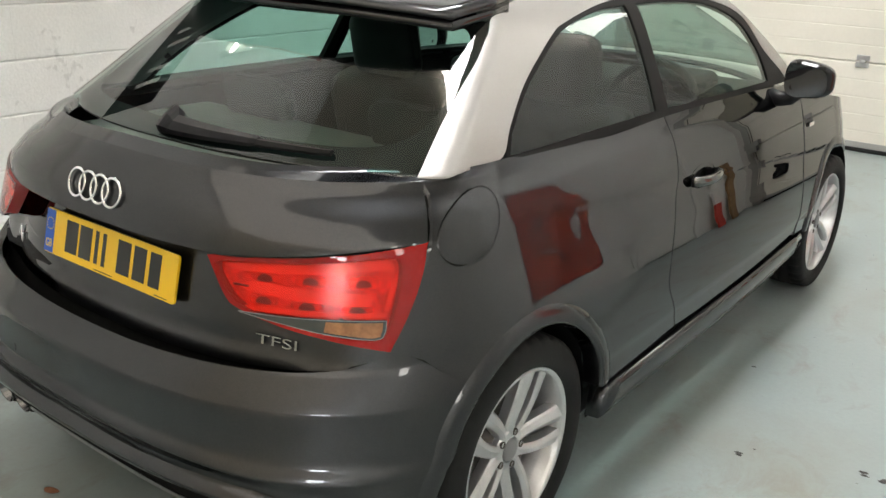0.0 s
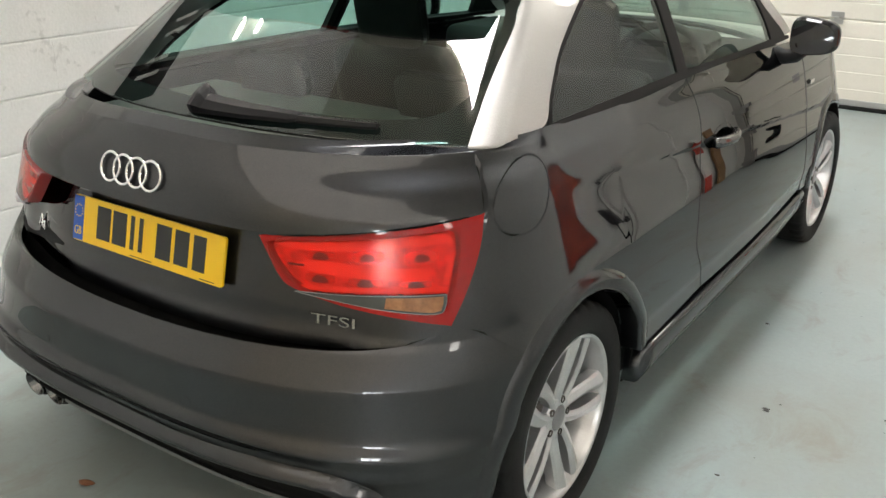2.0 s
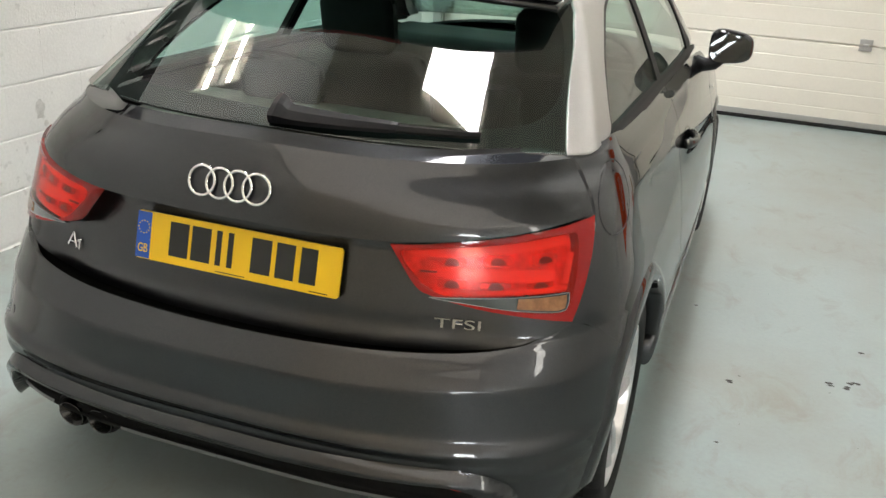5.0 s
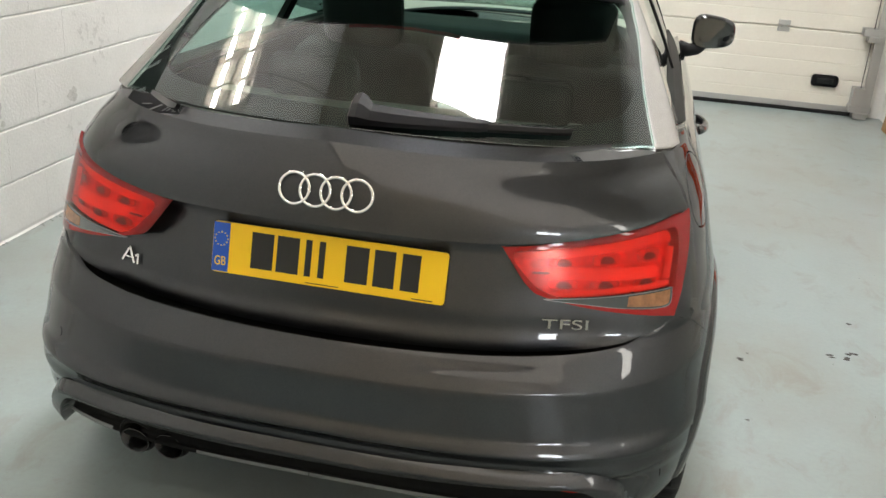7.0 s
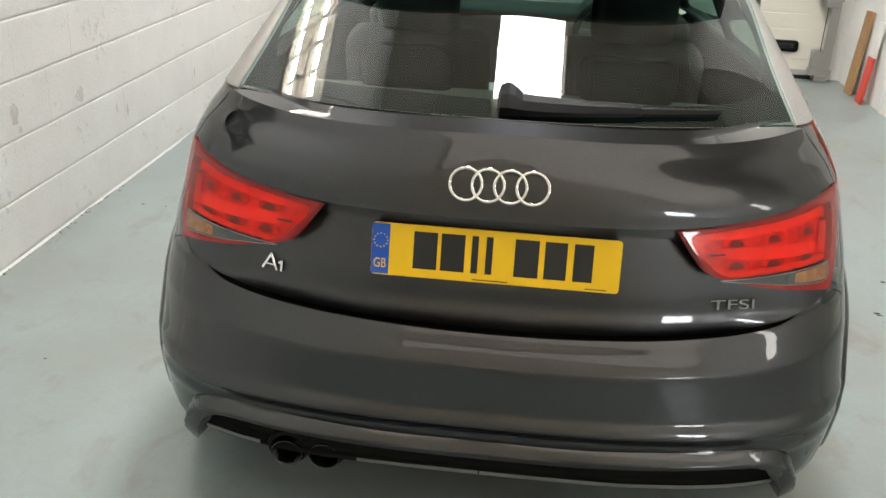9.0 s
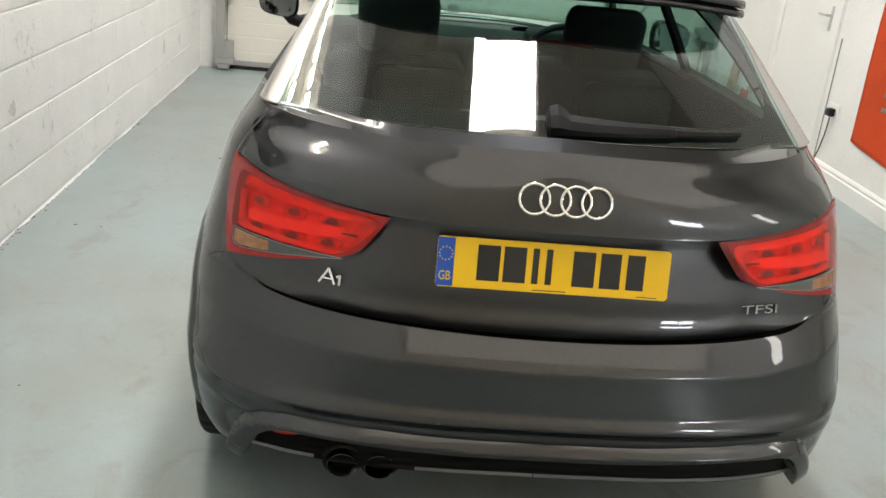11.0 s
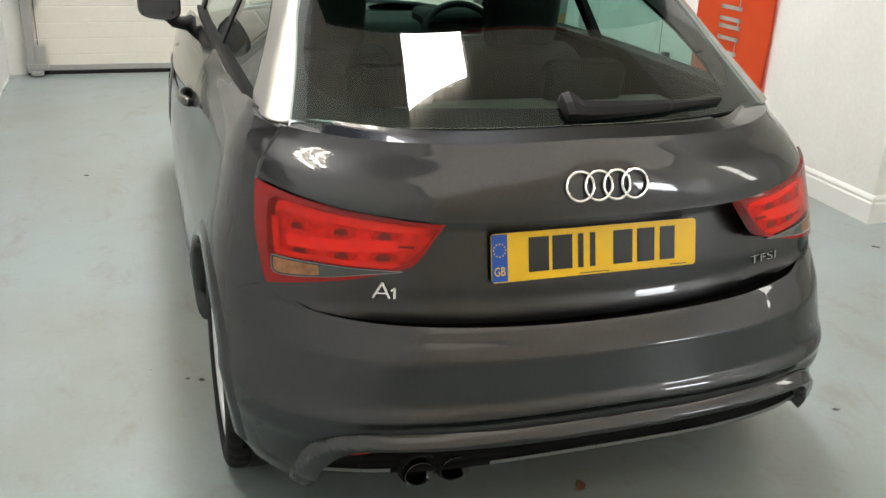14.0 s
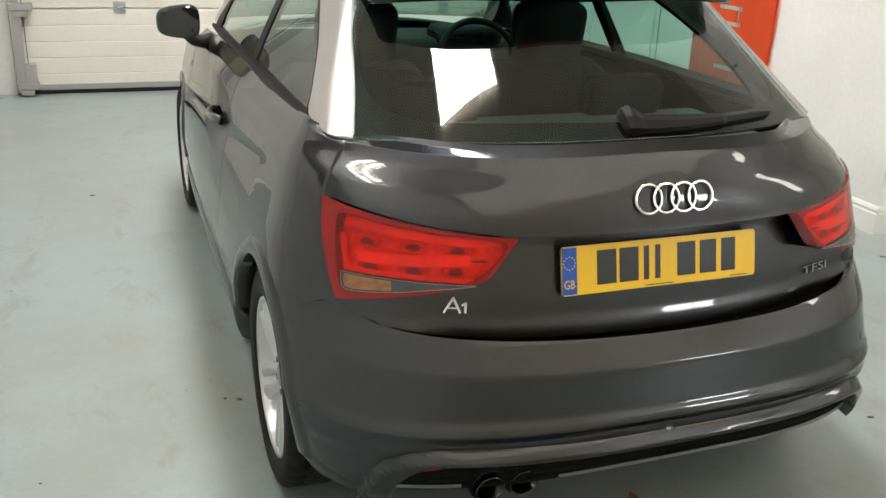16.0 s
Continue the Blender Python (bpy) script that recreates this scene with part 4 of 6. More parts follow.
def build_panels():
    # tailgate
    top = [(s, ledge_top(s) - lip_drop(s)) for s in (0.0, 0.2, 0.4, 0.56)] + [(rx(0.650, 1.010)[0], 1.0312 - lip_drop(rx(0.650, 1.010)[0]))]
    out = [rx(0.679, 0.978), rx(0.716, 0.932), rx(0.735, 0.892)]
    low = [rx(x, fold_z(x)) for x in (0.718, 0.662, 0.575, 0.472, 0.366, 0.2, 0.0)]
    gate = panel("tailgate", whole(up(top + out + low), step=0.012, sharp=(8, 20)), skin, PAINT, car, step=0.02, zstep=0.008, depth=0.02, zextra=(v_of(1.0215), v_of(1.0226), v_of(1.02295), v_of(1.0232)))
    half = [rx(x, fold_z(x) + 0.02) for x in (0.0, 0.2, 0.35, 0.42)] + [rx(0.50, 0.80), rx(0.62, 0.76), rx(0.718, 0.72)] + [rx(x, gate_z(x) - foot(x)) for x in (0.728, 0.705, 0.66, 0.6, 0.5, 0.3, 0.0)]
    panel("lower_skin", whole(half, step=0.012), gate_low, PAINT, gate, step=0.02, zstep=0.008, depth=0.03)
    # rear bumper
    half = [rx(x, gate_z(x) - 0.012 - 0.003 * max(0.0, (x - 0.45) / 0.25)) for x in (0.0, 0.3, 0.5, 0.6, 0.67, 0.705)] + [sy(-0.387, 0.6835), sy(-0.325, 0.6598)]
    half += arch_pts(0, (2.243, 2.45, 2.65, 2.85, 3.05, 3.2))
    half += [sy(-0.36, 0.235), sy(-0.42, 0.230), rx(0.706, 0.232), rx(0.694, 0.31), rx(0.656, 0.368), rx(0.61, 0.394), rx(0.55, 0.404), rx(0.42, 0.406), rx(0.2, 0.401), rx(0.0, 0.400)]
    panel("rear_bumper", whole(low_up(half), step=0.012, sharp=(8, 13, 15, 16)), low_skin, PAINT, car, step=0.018, zstep=0.007, depth=0.02, zextra=(0.436, 0.4405, 0.445, 0.449, 0.4525, 0.456, 0.470, 0.478, 0.5715, 0.574, 0.577, 0.580, 0.5835, 0.587))
    # frame of the lower opening, as a raised lip
    o = [(0.0, 0.405), (0.2, 0.406), (0.42, 0.411), (0.55, 0.409), (0.61, 0.399), (0.657, 0.372), (0.692, 0.315), (0.704, 0.240)]
    i = [(0.662, 0.243), (0.640, 0.315), (0.615, 0.350), (0.585, 0.371), (0.54, 0.382), (0.42, 0.381), (0.2, 0.374), (0.0, 0.372)]
    lip_z = hermite([(0.0, 0.405), (0.42, 0.411), (0.55, 0.409), (0.61, 0.399), (0.657, 0.372), (0.692, 0.315), (0.72, 0.20)])

    def proud(s, z):
        p = body(s, z)
        f = min(max((lip_z(abs(p.x)) - z) / 0.024, 0), 1)
        return p + Vector((p.x * 0.008 * f, -0.027 * f, 0))
    panel("bumper_lip", whole([rx(*p) for p in o + i], step=0.010, sharp=(7, 8, 23, 24)), proud, PAINT, car, step=0.015, zstep=0.005, depth=0.04, lift=0.004)
    # black grille insert and its fine mesh of ribs, then the lower blade
    ins = whole([rx(x, z) for x, z in ((0.0, 0.385), (0.3, 0.388), (0.5, 0.392), (0.60, 0.375), (0.65, 0.32), (0.665, 0.274), (0.5, 0.284), (0.0, 0.290))], step=0.02)

    def inset(s, z):
        return body(s, z) + Vector((0, 0.006 + 0.039 * min(max((z - 0.30) / 0.06, 0), 1), 0))
    panel("diffuser", ins, inset, BLACKMATT, car, step=0.03, depth=0.05, label="black ribbed plastic diffuser")
    for z in (0.352, 0.336, 0.320, 0.304):
        rib = whole([rx(x, zz) for x, zz in ((0.0, z + 0.004), (0.3, z + 0.004 - 0.004), (0.57, z - 0.012), (0.57, z - 0.018), (0.3, z - 0.006), (0.0, z - 0.002))], step=0.03, sharp=(2, 3, 6, 7))
        panel("diffuser_rib", rib, lambda s, zz: inset(s, zz) - Vector((0, 0.005, 0)), BLACKMATT, car, step=0.05, depth=0.01)
    for side in (1, -1):
        blade = [rx(x, z) for x, z in (((0.0015, 0.303), (0.2, 0.303), (0.4, 0.301), (0.52, 0.298), (0.60, 0.293), (0.65, 0.287), (0.65, 0.280), (0.6, 0.286), (0.52, 0.291), (0.4, 0.294), (0.2, 0.2955), (0.0015, 0.2955)) if side > 0 else ((0.50, 0.299), (0.60, 0.293), (0.65, 0.287), (0.65, 0.280), (0.60, 0.286), (0.50, 0.2915)))]
        if side < 0:
            panel("lower_blade", flip(spline(blade, step=0.02, sharp=(0, 2, 3, 5)), -1), body, SILVERTRIM, car, step=0.03, depth=0.004)
            mid = [rx(x, z) for x, z in ((-0.27, 0.302), (-0.1, 0.303), (-0.0015, 0.303), (-0.0015, 0.2955), (-0.1, 0.2955), (-0.27, 0.2945))]
            panel("lower_blade", spline(mid, step=0.02, sharp=(0, 2, 3, 5)), body, SILVERTRIM, car, step=0.03, depth=0.004)
        else:
            panel("lower_blade", spline(blade, step=0.02, sharp=(0, 5, 6, 11)), body, SILVERTRIM, car, step=0.03, depth=0.004, label="satin silver lower blade")
        rf = [rx(x, z) for x, z in ((0.49, 0.362), (0.56, 0.362), (0.612, 0.348), (0.60, 0.326), (0.55, 0.332))]
        panel("reflector", flip(spline(rf, step=0.01, sharp=(0,)), side), lambda s, z: body(s, z) + Vector((0, 0.02, 0)), REDLENS, car, step=0.02, depth=0.01, label="red rear reflector")
    # parking sensors
    for x in (-0.66, -0.25, 0.25, 0.66):
        c = rx(x, 0.492)
        panel("parking_sensor", [(c[0] + 0.011 * math.cos(a), c[1] + 0.011 * math.sin(a)) for a in (2 * math.pi * k / 20 for k in range(20))], body, PAINT, car, step=0.01, depth=0.004, lift=0.0012)
    for side in (1, -1):
        build_side(side)


def build_side(side):
    flap = [(sy(-0.158, 0.911)[0] + 0.094 * math.cos(a) + 0.020 * math.sin(a), 0.911 + 0.0705 * math.sin(a)) for a in (2 * math.pi * k / 60 for k in range(60))]
    # quarter panel
    door_edge = [sy(0.838, 1.0), sy(0.835, 0.92), sy(0.817, 0.826), sy(0.765, 0.708), sy(0.716, 0.587), sy(0.713, 0.535), sy(0.752, 0.467), sy(0.792, 0.385)]
    q = [rx(0.657, 1.006), sy(-0.165, 1.012), sy(-0.10, 1.018), sy(0.02, 1.021), sy(0.12, 1.012), sy(0.4, 1.003)] + door_edge
    q += [sy(0.60, 0.375), sy(0.36, 0.365)] + arch_pts(0, (0.20, 0.45, 0.7, 0.95, 1.25, 1.57, 1.9, 2.234))
    q += [sy(-0.325, 0.664), sy(-0.3865, 0.688), sy(-0.342, 0.76), sy(-0.305, 0.828), rx(0.741, 0.890), rx(0.722, 0.932), rx(0.703, 0.956), rx(0.685, 0.979)]
    flap = up(flap)
    loop = spline(up(q), step=0.012, sharp=(0, 1, 6, 13, 15, 23, 25, 28))
    holes = [flip(shrink(flap, -0.003), side)] if side > 0 else []
    qp = panel("quarter_panel", flip(loop, side), skin, PAINT, car, holes=holes, step=0.022, zstep=0.011, depth=0.02)
    if side > 0:
        panel("fuel_flap", flip(shrink(flap, 0.002), side), skin, PAINT, qp, step=0.018, depth=0.01)
    # door
    d = [(s + 0.0065, z) for s, z in door_edge] + [sy(1.0, 0.38), sy(1.5, 0.385), sy(1.93, 0.40), sy(1.97, 0.5), sy(1.985, 0.67), sy(2.01, 0.82), sy(2.0, 0.93), sy(1.93, 0.972), sy(1.5, 0.99), sy(1.1, 0.998)]
    pod = [(S0 + 1.0 + 0.085 * math.cos(a), 0.800 + 0.030 * math.sin(a)) for a in (2 * math.pi * k / 40 for k in range(40))]
    door = panel("door", flip(spline(d, step=0.015, sharp=(0, 7, 10, 15)), side), body, PAINT, car, holes=[flip(pod, side)], step=0.025, zstep=0.012, depth=0.02)
    panel("handle_recess", flip(shrink(pod, -0.004), side), lambda s, z: body(s, z) - Vector((side * 0.030, 0, 0)), PAINTDARK, door, step=0.03, depth=-0.03)
    bm = bmesh.new()
    pts = []
    for k in range(13):
        t = k / 12
        y = 0.905 + 0.20 * t
        pts.append((side * (half_w(0.802) * 1.0 + 0.004 + 0.026 * math.sin(math.pi * t) ** 0.6), y, 0.800 + 0.004 * (1 - t)))
    sweep(bm, pts, lambda t: 0.013, 10)
    bmesh.ops.scale(bm, vec=(1, 1, 1.25), space=Matrix.Translation((0, 0, -0.802)), verts=bm.verts)
    part("door_handle", bm, CHROMEDARK, door, "body-coloured bar door handle", True)
    # front wing
    fw = [sy(2.015, 0.93), sy(2.3, 0.895), sy(2.7, 0.815), sy(3.1, 0.73), sy(3.4, 0.68), sy(3.4, 0.30), sy(2.85, 0.30)]
    fw += arch_pts(AX_F, (0.15, 0.5, 0.9, 1.25, 1.57, 1.9, 2.25, 2.6, 2.95)) + [sy(1.96, 0.385), sy(1.985, 0.5), sy(1.998, 0.67), sy(2.023, 0.82)]
    wing = panel("front_wing", flip(spline(fw, step=0.02, sharp=(0, 4, 5, 6, 15, 16)), side), body, PAINT, car, step=0.03, zstep=0.015, depth=0.02)
    bm = bmesh.new()
    box(bm, -0.002, 0.002, -0.028, 0.028, -0.008, 0.008, 0.001, pose(side * (half_w(0.80) * 0.985 + 0.002), 2.10, 0.80))
    part("wing_badge", bm, CHROME, wing, "small metal badge")
    # sill skirt: a rounded blade below the door, with a shadow gap above it
    bm = bmesh.new()
    rings = []
    for k in range(25):
        y = 0.385 + 1.70 * k / 24
        w, lift = body(S0 + y, 0.32).x, 0.014 * k / 24
        prof = ((-0.05, 0.338), (-0.012, 0.339), (-0.002, 0.336), (0.004, 0.330), (0.007, 0.318), (0.006, 0.295), (0.001, 0.265), (-0.008, 0.243), (-0.018, 0.234), (-0.06, 0.230))
        rings.append([bm.verts.new((side * (w + d), y, z + lift)) for d, z in prof])
    for p, q in zip(rings, rings[1:]):
        for i in range(len(p) - 1):
            bm.faces.new((p[i], p[i + 1], q[i + 1], q[i]))
    bm.faces.new(rings[0])
    bm.faces.new(rings[-1][::-1])
    bmesh.ops.recalc_face_normals(bm, faces=bm.faces)
    part("side_skirt", bm, PAINT, car, "", True)
    # rolled arch lips
    for y0, angles in ((0, np.linspace(3.2, 0.18, 44)), (AX_F, np.linspace(3.0, 0.15, 44))):
        bm = bmesh.new()
        rings = []
        for a in angles:
            ring = []
            for r, dx in ((R_ARCH + 0.046, -0.001), (R_ARCH + 0.040, 0.003), (R_ARCH + 0.032, 0.0075), (R_ARCH + 0.004, 0.0085), (R_ARCH - 0.003, 0.005), (R_ARCH - 0.006, -0.004), (R_ARCH - 0.006, -0.05)):
                yy, zz = y0 + r * math.cos(a), Z_AXLE + r * math.sin(a)
                s, z = sy(yy, max(zz, 0.17))
                p = body(side * s, z)
                ring.append(bm.verts.new((p.x + side * dx, p.y, p.z)))
            rings.append(ring)
        for a, b in zip(rings, rings[1:]):
            for i in range(len(a) - 1):
                bm.faces.new((a[i], b[i], b[i + 1], a[i + 1]) if side > 0 else (a[i], a[i + 1], b[i + 1], b[i]))
        bmesh.ops.recalc_face_normals(bm, faces=bm.faces)
        part("arch_lip", bm, PAINT, car, "", True)
        # wheel well
        bm = lathe([(side * 0.80, R_ARCH + 0.004), (side * 0.50, R_ARCH + 0.006), (side * 0.495, 0.02)], 48)
        bmesh.ops.translate(bm, vec=(0, y0, Z_AXLE + 0.01), verts=bm.verts)
        gone = [f for f in bm.faces if f.calc_center_median().z < 0.23]
        bmesh.ops.delete(bm, geom=gone, context="FACES")
        part("wheel_liner", bm, BLACKMATT, car, "black plastic wheel arch liner", True)
    # glazed side
    b0 = [tx(0.650, 1.010), tx(0.617, 1.09), tx(0.597, 1.15), tx(0.578, 1.215), tx(0.555, 1.27), tx(0.528, 1.318)]
    roof = [ty(0.5, 1.352), ty(0.9, 1.362), ty(1.3, 1.352), ty(1.65, 1.29), ty(1.90, 1.15), ty(2.12, 0.985)]
    win = [ty(2.02, 0.985), ty(1.86, 1.10), ty(1.75, 1.225), ty(1.5, 1.292), ty(1.2, 1.316), ty(0.9, 1.320), ty(0.715, 1.309), ty(0.505, 1.277), ty(0.405, 1.249), ty(0.258, 1.186), ty(0.168, 1.139), ty(0.075, 1.077), ty(0.005, 1.026), ty(-0.10, 1.021)]
    panel("roof_arch", flip(spline(b0 + roof + win, step=0.012, sharp=(0, 11, 12, 25)), side), upper, SILVER, car, step=0.02, lift=0.002, depth=0.02, label="silver painted roof arch and pillar")
    trim = [ty(0.0, 1.0), ty(0.02, 1.021), ty(0.075, 1.076), ty(0.168, 1.138), ty(0.258, 1.185), ty(0.405, 1.248), ty(0.505, 1.276), ty(0.715, 1.308), ty(0.9, 1.319), ty(1.2, 1.315), ty(1.5, 1.291), ty(1.75, 1.224), ty(1.86, 1.099), ty(2.02, 0.984)]
    outer = spline(trim, step=0.012, sharp=(0, 13))
    q_in = spline([ty(0.035, 1.022), ty(0.085, 1.069), ty(0.177, 1.130), ty(0.268, 1.177), ty(0.415, 1.239), ty(0.515, 1.267), ty(0.715, 1.298), ty(0.885, 1.303), ty(0.855, 1.16), ty(0.808, 1.022)], step=0.012, sharp=(0, 7, 9))
    d_in = spline([ty(0.882, 1.020), ty(0.925, 1.16), ty(0.955, 1.304), ty(1.2, 1.300), ty(1.48, 1.277), ty(1.70, 1.21), ty(1.79, 1.11), ty(1.80, 0.995)], step=0.012, sharp=(0, 2, 7))
    panel("window_trim", flip(outer, side), upper, BLACKTRIM, car, holes=[flip(q_in, side), flip(d_in, side)], step=0.02, depth=0.02, label="dark window surround and pillar cover")
    panel("quarter_window", flip(shrink(q_in, -0.006), side), upper, SIDEGLASS, car, step=0.04, depth=0.003, lift=-0.004, label="tinted side glass")
    panel("door_window", flip(shrink(d_in, -0.006), side), upper, SIDEGLASS, car, step=0.04, depth=0.003, lift=-0.004, label="tinted door glass")
    # belt moulding
    m = [ty(-0.02, 0.997), ty(0.03, 1.018), ty(0.4, 1.020), ty(0.8, 1.018), ty(1.4, 1.004), ty(2.0, 0.985), ty(2.0, 0.972), ty(1.4, 0.989), ty(0.8, 1.000), ty(0.4, 1.001), ty(0.1, 0.999)]
    panel("belt_moulding", flip(spline(m, step=0.02, sharp=(0, 5, 6)), side), upper, BLACKTRIM, car, step=0.02, zstep=0.006, lift=0.019, depth=0.035)
    # mirror
    bm = bmesh.new()
    bmesh.ops.create_uvsphere(bm, u_segments=40, v_segments=24, radius=1)
    for v in bm.verts:
        x, y, z = v.co
        n = 3.4
        k = (abs(x) ** n + abs(z) ** n) ** (1 / n)
        h = math.hypot(x, z)
        f = h / k if k > 1e-6 else 1
        x, z = x * f, z * f
        y = y * (0.085 if y > 0 else 0.055)
        v.co = Vector((side * (0.868 + 0.086 * x), 1.735 + max(y, -0.04), 1.025 + 0.066 * z * (1 - 0.16 * x) + 0.0 * x))
    house = part("door_mirror", bm, GLOSSBLACK, car, "black door mirror housing", True)
    bm = bmesh.new()
    ring = []
    for k in range(40):
        a = 2 * math.pi * k / 40
        c, s_ = math.cos(a), math.sin(a)
        f = (abs(c) ** 3.4 + abs(s_) ** 3.4) ** (-1 / 3.4)
        ring.append(bm.verts.new((side * (0.868 + 0.077 * c * f), 1.687 - 0.010 * c * f - 0.004 * s_ * f, 1.025 + 0.057 * s_ * f * (1 - 0.16 * c * f))))
    bm.faces.new(ring if side > 0 else ring[::-1])
    bmesh.ops.solidify(bm, geom=bm.faces[:], thickness=0.004)
    part("mirror_glass", bm, MIRROR, house, "silvered mirror glass")
    bm = bmesh.new()
    sweep(bm, [(side * 0.735, 1.72, 0.955), (side * 0.775, 1.725, 0.945), (side * 0.81, 1.73, 0.952), (side * 0.835, 1.735, 0.975)], lambda t: 0.030 - 0.006 * t, 12)
    part("mirror_arm", bm, BLACK, house, "", True)


def build_upper():
    half = [tx(x, z) for x, z in ((0.0, 1.021), (0.24, 1.0185), (0.43, 1.0155), (0.56, 1.014), (0.646, 1.012), (0.615, 1.09), (0.595, 1.15), (0.576, 1.215), (0.553, 1.27), (0.526, 1.32), (0.3, 1.335), (0.0, 1.335))]
    outer = whole(half, step=0.015, sharp=(4, 9, 13, 18))
    inner = whole([tx(x, z) for x, z in ((0.0, 1.055), (0.22, 1.057), (0.436, 1.054), (0.544, 1.064), (0.583, 1.094), (0.585, 1.141), (0.555, 1.22), (0.52, 1.275), (0.46, 1.295), (0.3, 1.30), (0.0, 1.30))], step=0.015)
    glass_ob = panel("rear_window", outer, upper, GLASS, car, step=0.015, depth=0.003, label="tinted rear window glass")
    panel("window_border", outer, upper, BLACKMATT, glass_ob, holes=[inner], step=0.015, depth=0.002, lift=-0.009, label="black printed glass border")
    # roof and headlining
    for name, dz, material, label in (("roof", 0.0, PAINT, "dark grey roof skin"), ("headlining", -0.03, HEADLINING, "grey cloth headlining")):
        bm = bmesh.new()
        nx, ny = 24, 24
        rows = []
        for j in range(ny + 1):
            y = 0.16 + 1.24 * j / ny
            rows.append([bm.verts.new((0.47 * u, y + 0.05 * u * u * (1 if j < 3 else 0), 1.412 + dz - 0.048 * abs(u) ** 2.2 - 0.055 * ((y - 0.95) / 0.8) ** 2)) for u in (2 * i / nx - 1 for i in range(nx + 1))])
        for a, b in zip(rows, rows[1:]):
            for i in range(nx):
                bm.faces.new((a[i], a[i + 1], b[i + 1], b[i]))
        part(name, bm, material, car, label, True)
    # spoiler: a thin wing over the glass, painted on top and black below
    for name, t0, t1, material in (("roof_spoiler", 0.0, 0.022, PAINT), ("spoiler_underside", -0.024, -0.001, GLOSSBLACK)):
        bm = bmesh.new()
        rows = []
        n = 30
        for j, (k, edge) in enumerate(((0.0, 0.4), (0.04, 0.9), (0.3, 1.0), (0.7, 1.0), (1.0, 1.0))):
            up, dn = [], []
            for i in range(n + 1):
                u = 2 * i / n - 1
                x = 0.535 * u
                y0 = -0.085 + 0.13 * abs(u) ** 3
                y1 = 0.24 + 0.04 * u * u
                y = y0 + (y1 - y0) * k
                z = 1.331 + 0.058 * k - 0.018 * abs(u) ** 3 * (1 - k) - 0.05 * abs(u) ** 2.4 * k - 0.008 * u * u
                zm = (t0 + t1) / 2
                up.append(bm.verts.new((x, y, z + zm + (t1 - zm) * edge)))
                dn.append(bm.verts.new((x, y, z + zm + (t0 - zm) * edge)))
            rows.append((up, dn))
        for (ua, da), (ub, db) in zip(rows, rows[1:]):
            for i in range(n):
                bm.faces.new((ua[i], ua[i + 1], ub[i + 1], ub[i]))
                bm.faces.new((da[i + 1], da[i], db[i], db[i + 1]))
            bm.faces.new((ua[0], ub[0], db[0], da[0]))
            bm.faces.new((ua[n], da[n], db[n], ub[n]))
        for (u_, d_), rev in ((rows[0], False), (rows[-1], True)):
            for i in range(n):
                q = (u_[i], d_[i], d_[i + 1], u_[i + 1])
                bm.faces.new(q[::-1] if rev else q)
        bmesh.ops.recalc_face_normals(bm, faces=bm.faces)
        ob = part(name, bm, material, car, "", True)
    part("brake_light", box(bmesh.new(), -0.16, 0.16, -0.0895, -0.080, 1.334, 1.343, 0.002), REDLENS, car, "red high-level brake light strip")
    # windscreen and bonnet
    bm = bmesh.new()
    rows = []
    for j in range(9):
        k = j / 8
        z = 0.985 + 0.355 * k
        w = top_w(z) * 0.955 - 0.03 + 0.02 * k
        rows.append([bm.verts.new((w * u, 2.16 - 0.85 * k - 0.02 + 0.16 * (1 - u * u) * (1 - 0.4 * k), z)) for u in (2 * i / 16 - 1 for i in range(17))])
    for a, b in zip(rows, rows[1:]):
        for i in range(16):
            bm.faces.new((a[i], a[i + 1], b[i + 1], b[i]))
    bmesh.ops.solidify(bm, geom=bm.faces[:], thickness=0.004)
    part("windscreen", bm, GLASS, car, "tinted windscreen", True)
    bm = bmesh.new()
    rows = []
    for j in range(13):
        k = j / 12
        rows.append([bm.verts.new((half_w(0.9) * (0.95 - 0.20 * k * k) * u, 2.0 + 1.16 * k + 0.12 * (1 - u * u), 0.975 - 0.20 * k ** 1.6 - 0.075 * abs(u) ** 3 + 0.012 * (1 - u * u))) for u in (2 * i / 16 - 1 for i in range(17))])
    for a, b in zip(rows, rows[1:]):
        for i in range(16):
            bm.faces.new((a[i], b[i], b[i + 1], a[i + 1]))
    bmesh.ops.recalc_face_normals(bm, faces=bm.faces)
    bmesh.ops.solidify(bm, geom=bm.faces[:], thickness=0.01)
    part("bonnet", bm, PAINT, car, "", True)
    # dark inner shell that closes the gaps, and the underside
    for name, a, b, z0, z1, off in (("inner_shell", -S0 - 2.4, S0 + 2.4, 0.24, 0.975, 0.028),):
        for side in (1, -1):
            lp = [(0.0, z0), (S0 - 0.60, z0), (S0 - 0.36, 0.30)] + [(S0 + 0.372 * math.cos(t), Z_AXLE + 0.372 * math.sin(t)) for t in (2.9, 2.5, 2.1, 1.57, 1.0, 0.6, 0.2)] + [(S0 + 0.40, 0.22)]
            lp += [(S0 + AX_F - 0.40, 0.22)] + [(S0 + AX_F + 0.372 * math.cos(t), Z_AXLE + 0.372 * math.sin(t)) for t in (2.9, 2.5, 2.1, 1.57, 1.0, 0.6, 0.2)] + [(S0 + 2.90, 0.30), (S0 + 3.4, 0.30), (S0 + 3.4, 0.70), (S0 + 2.5, 0.86), (S0 + 2.0, 0.955), (S0 + 0.5, z1), (S0 - 0.3, z1), (0.0, z1 - 0.008)]
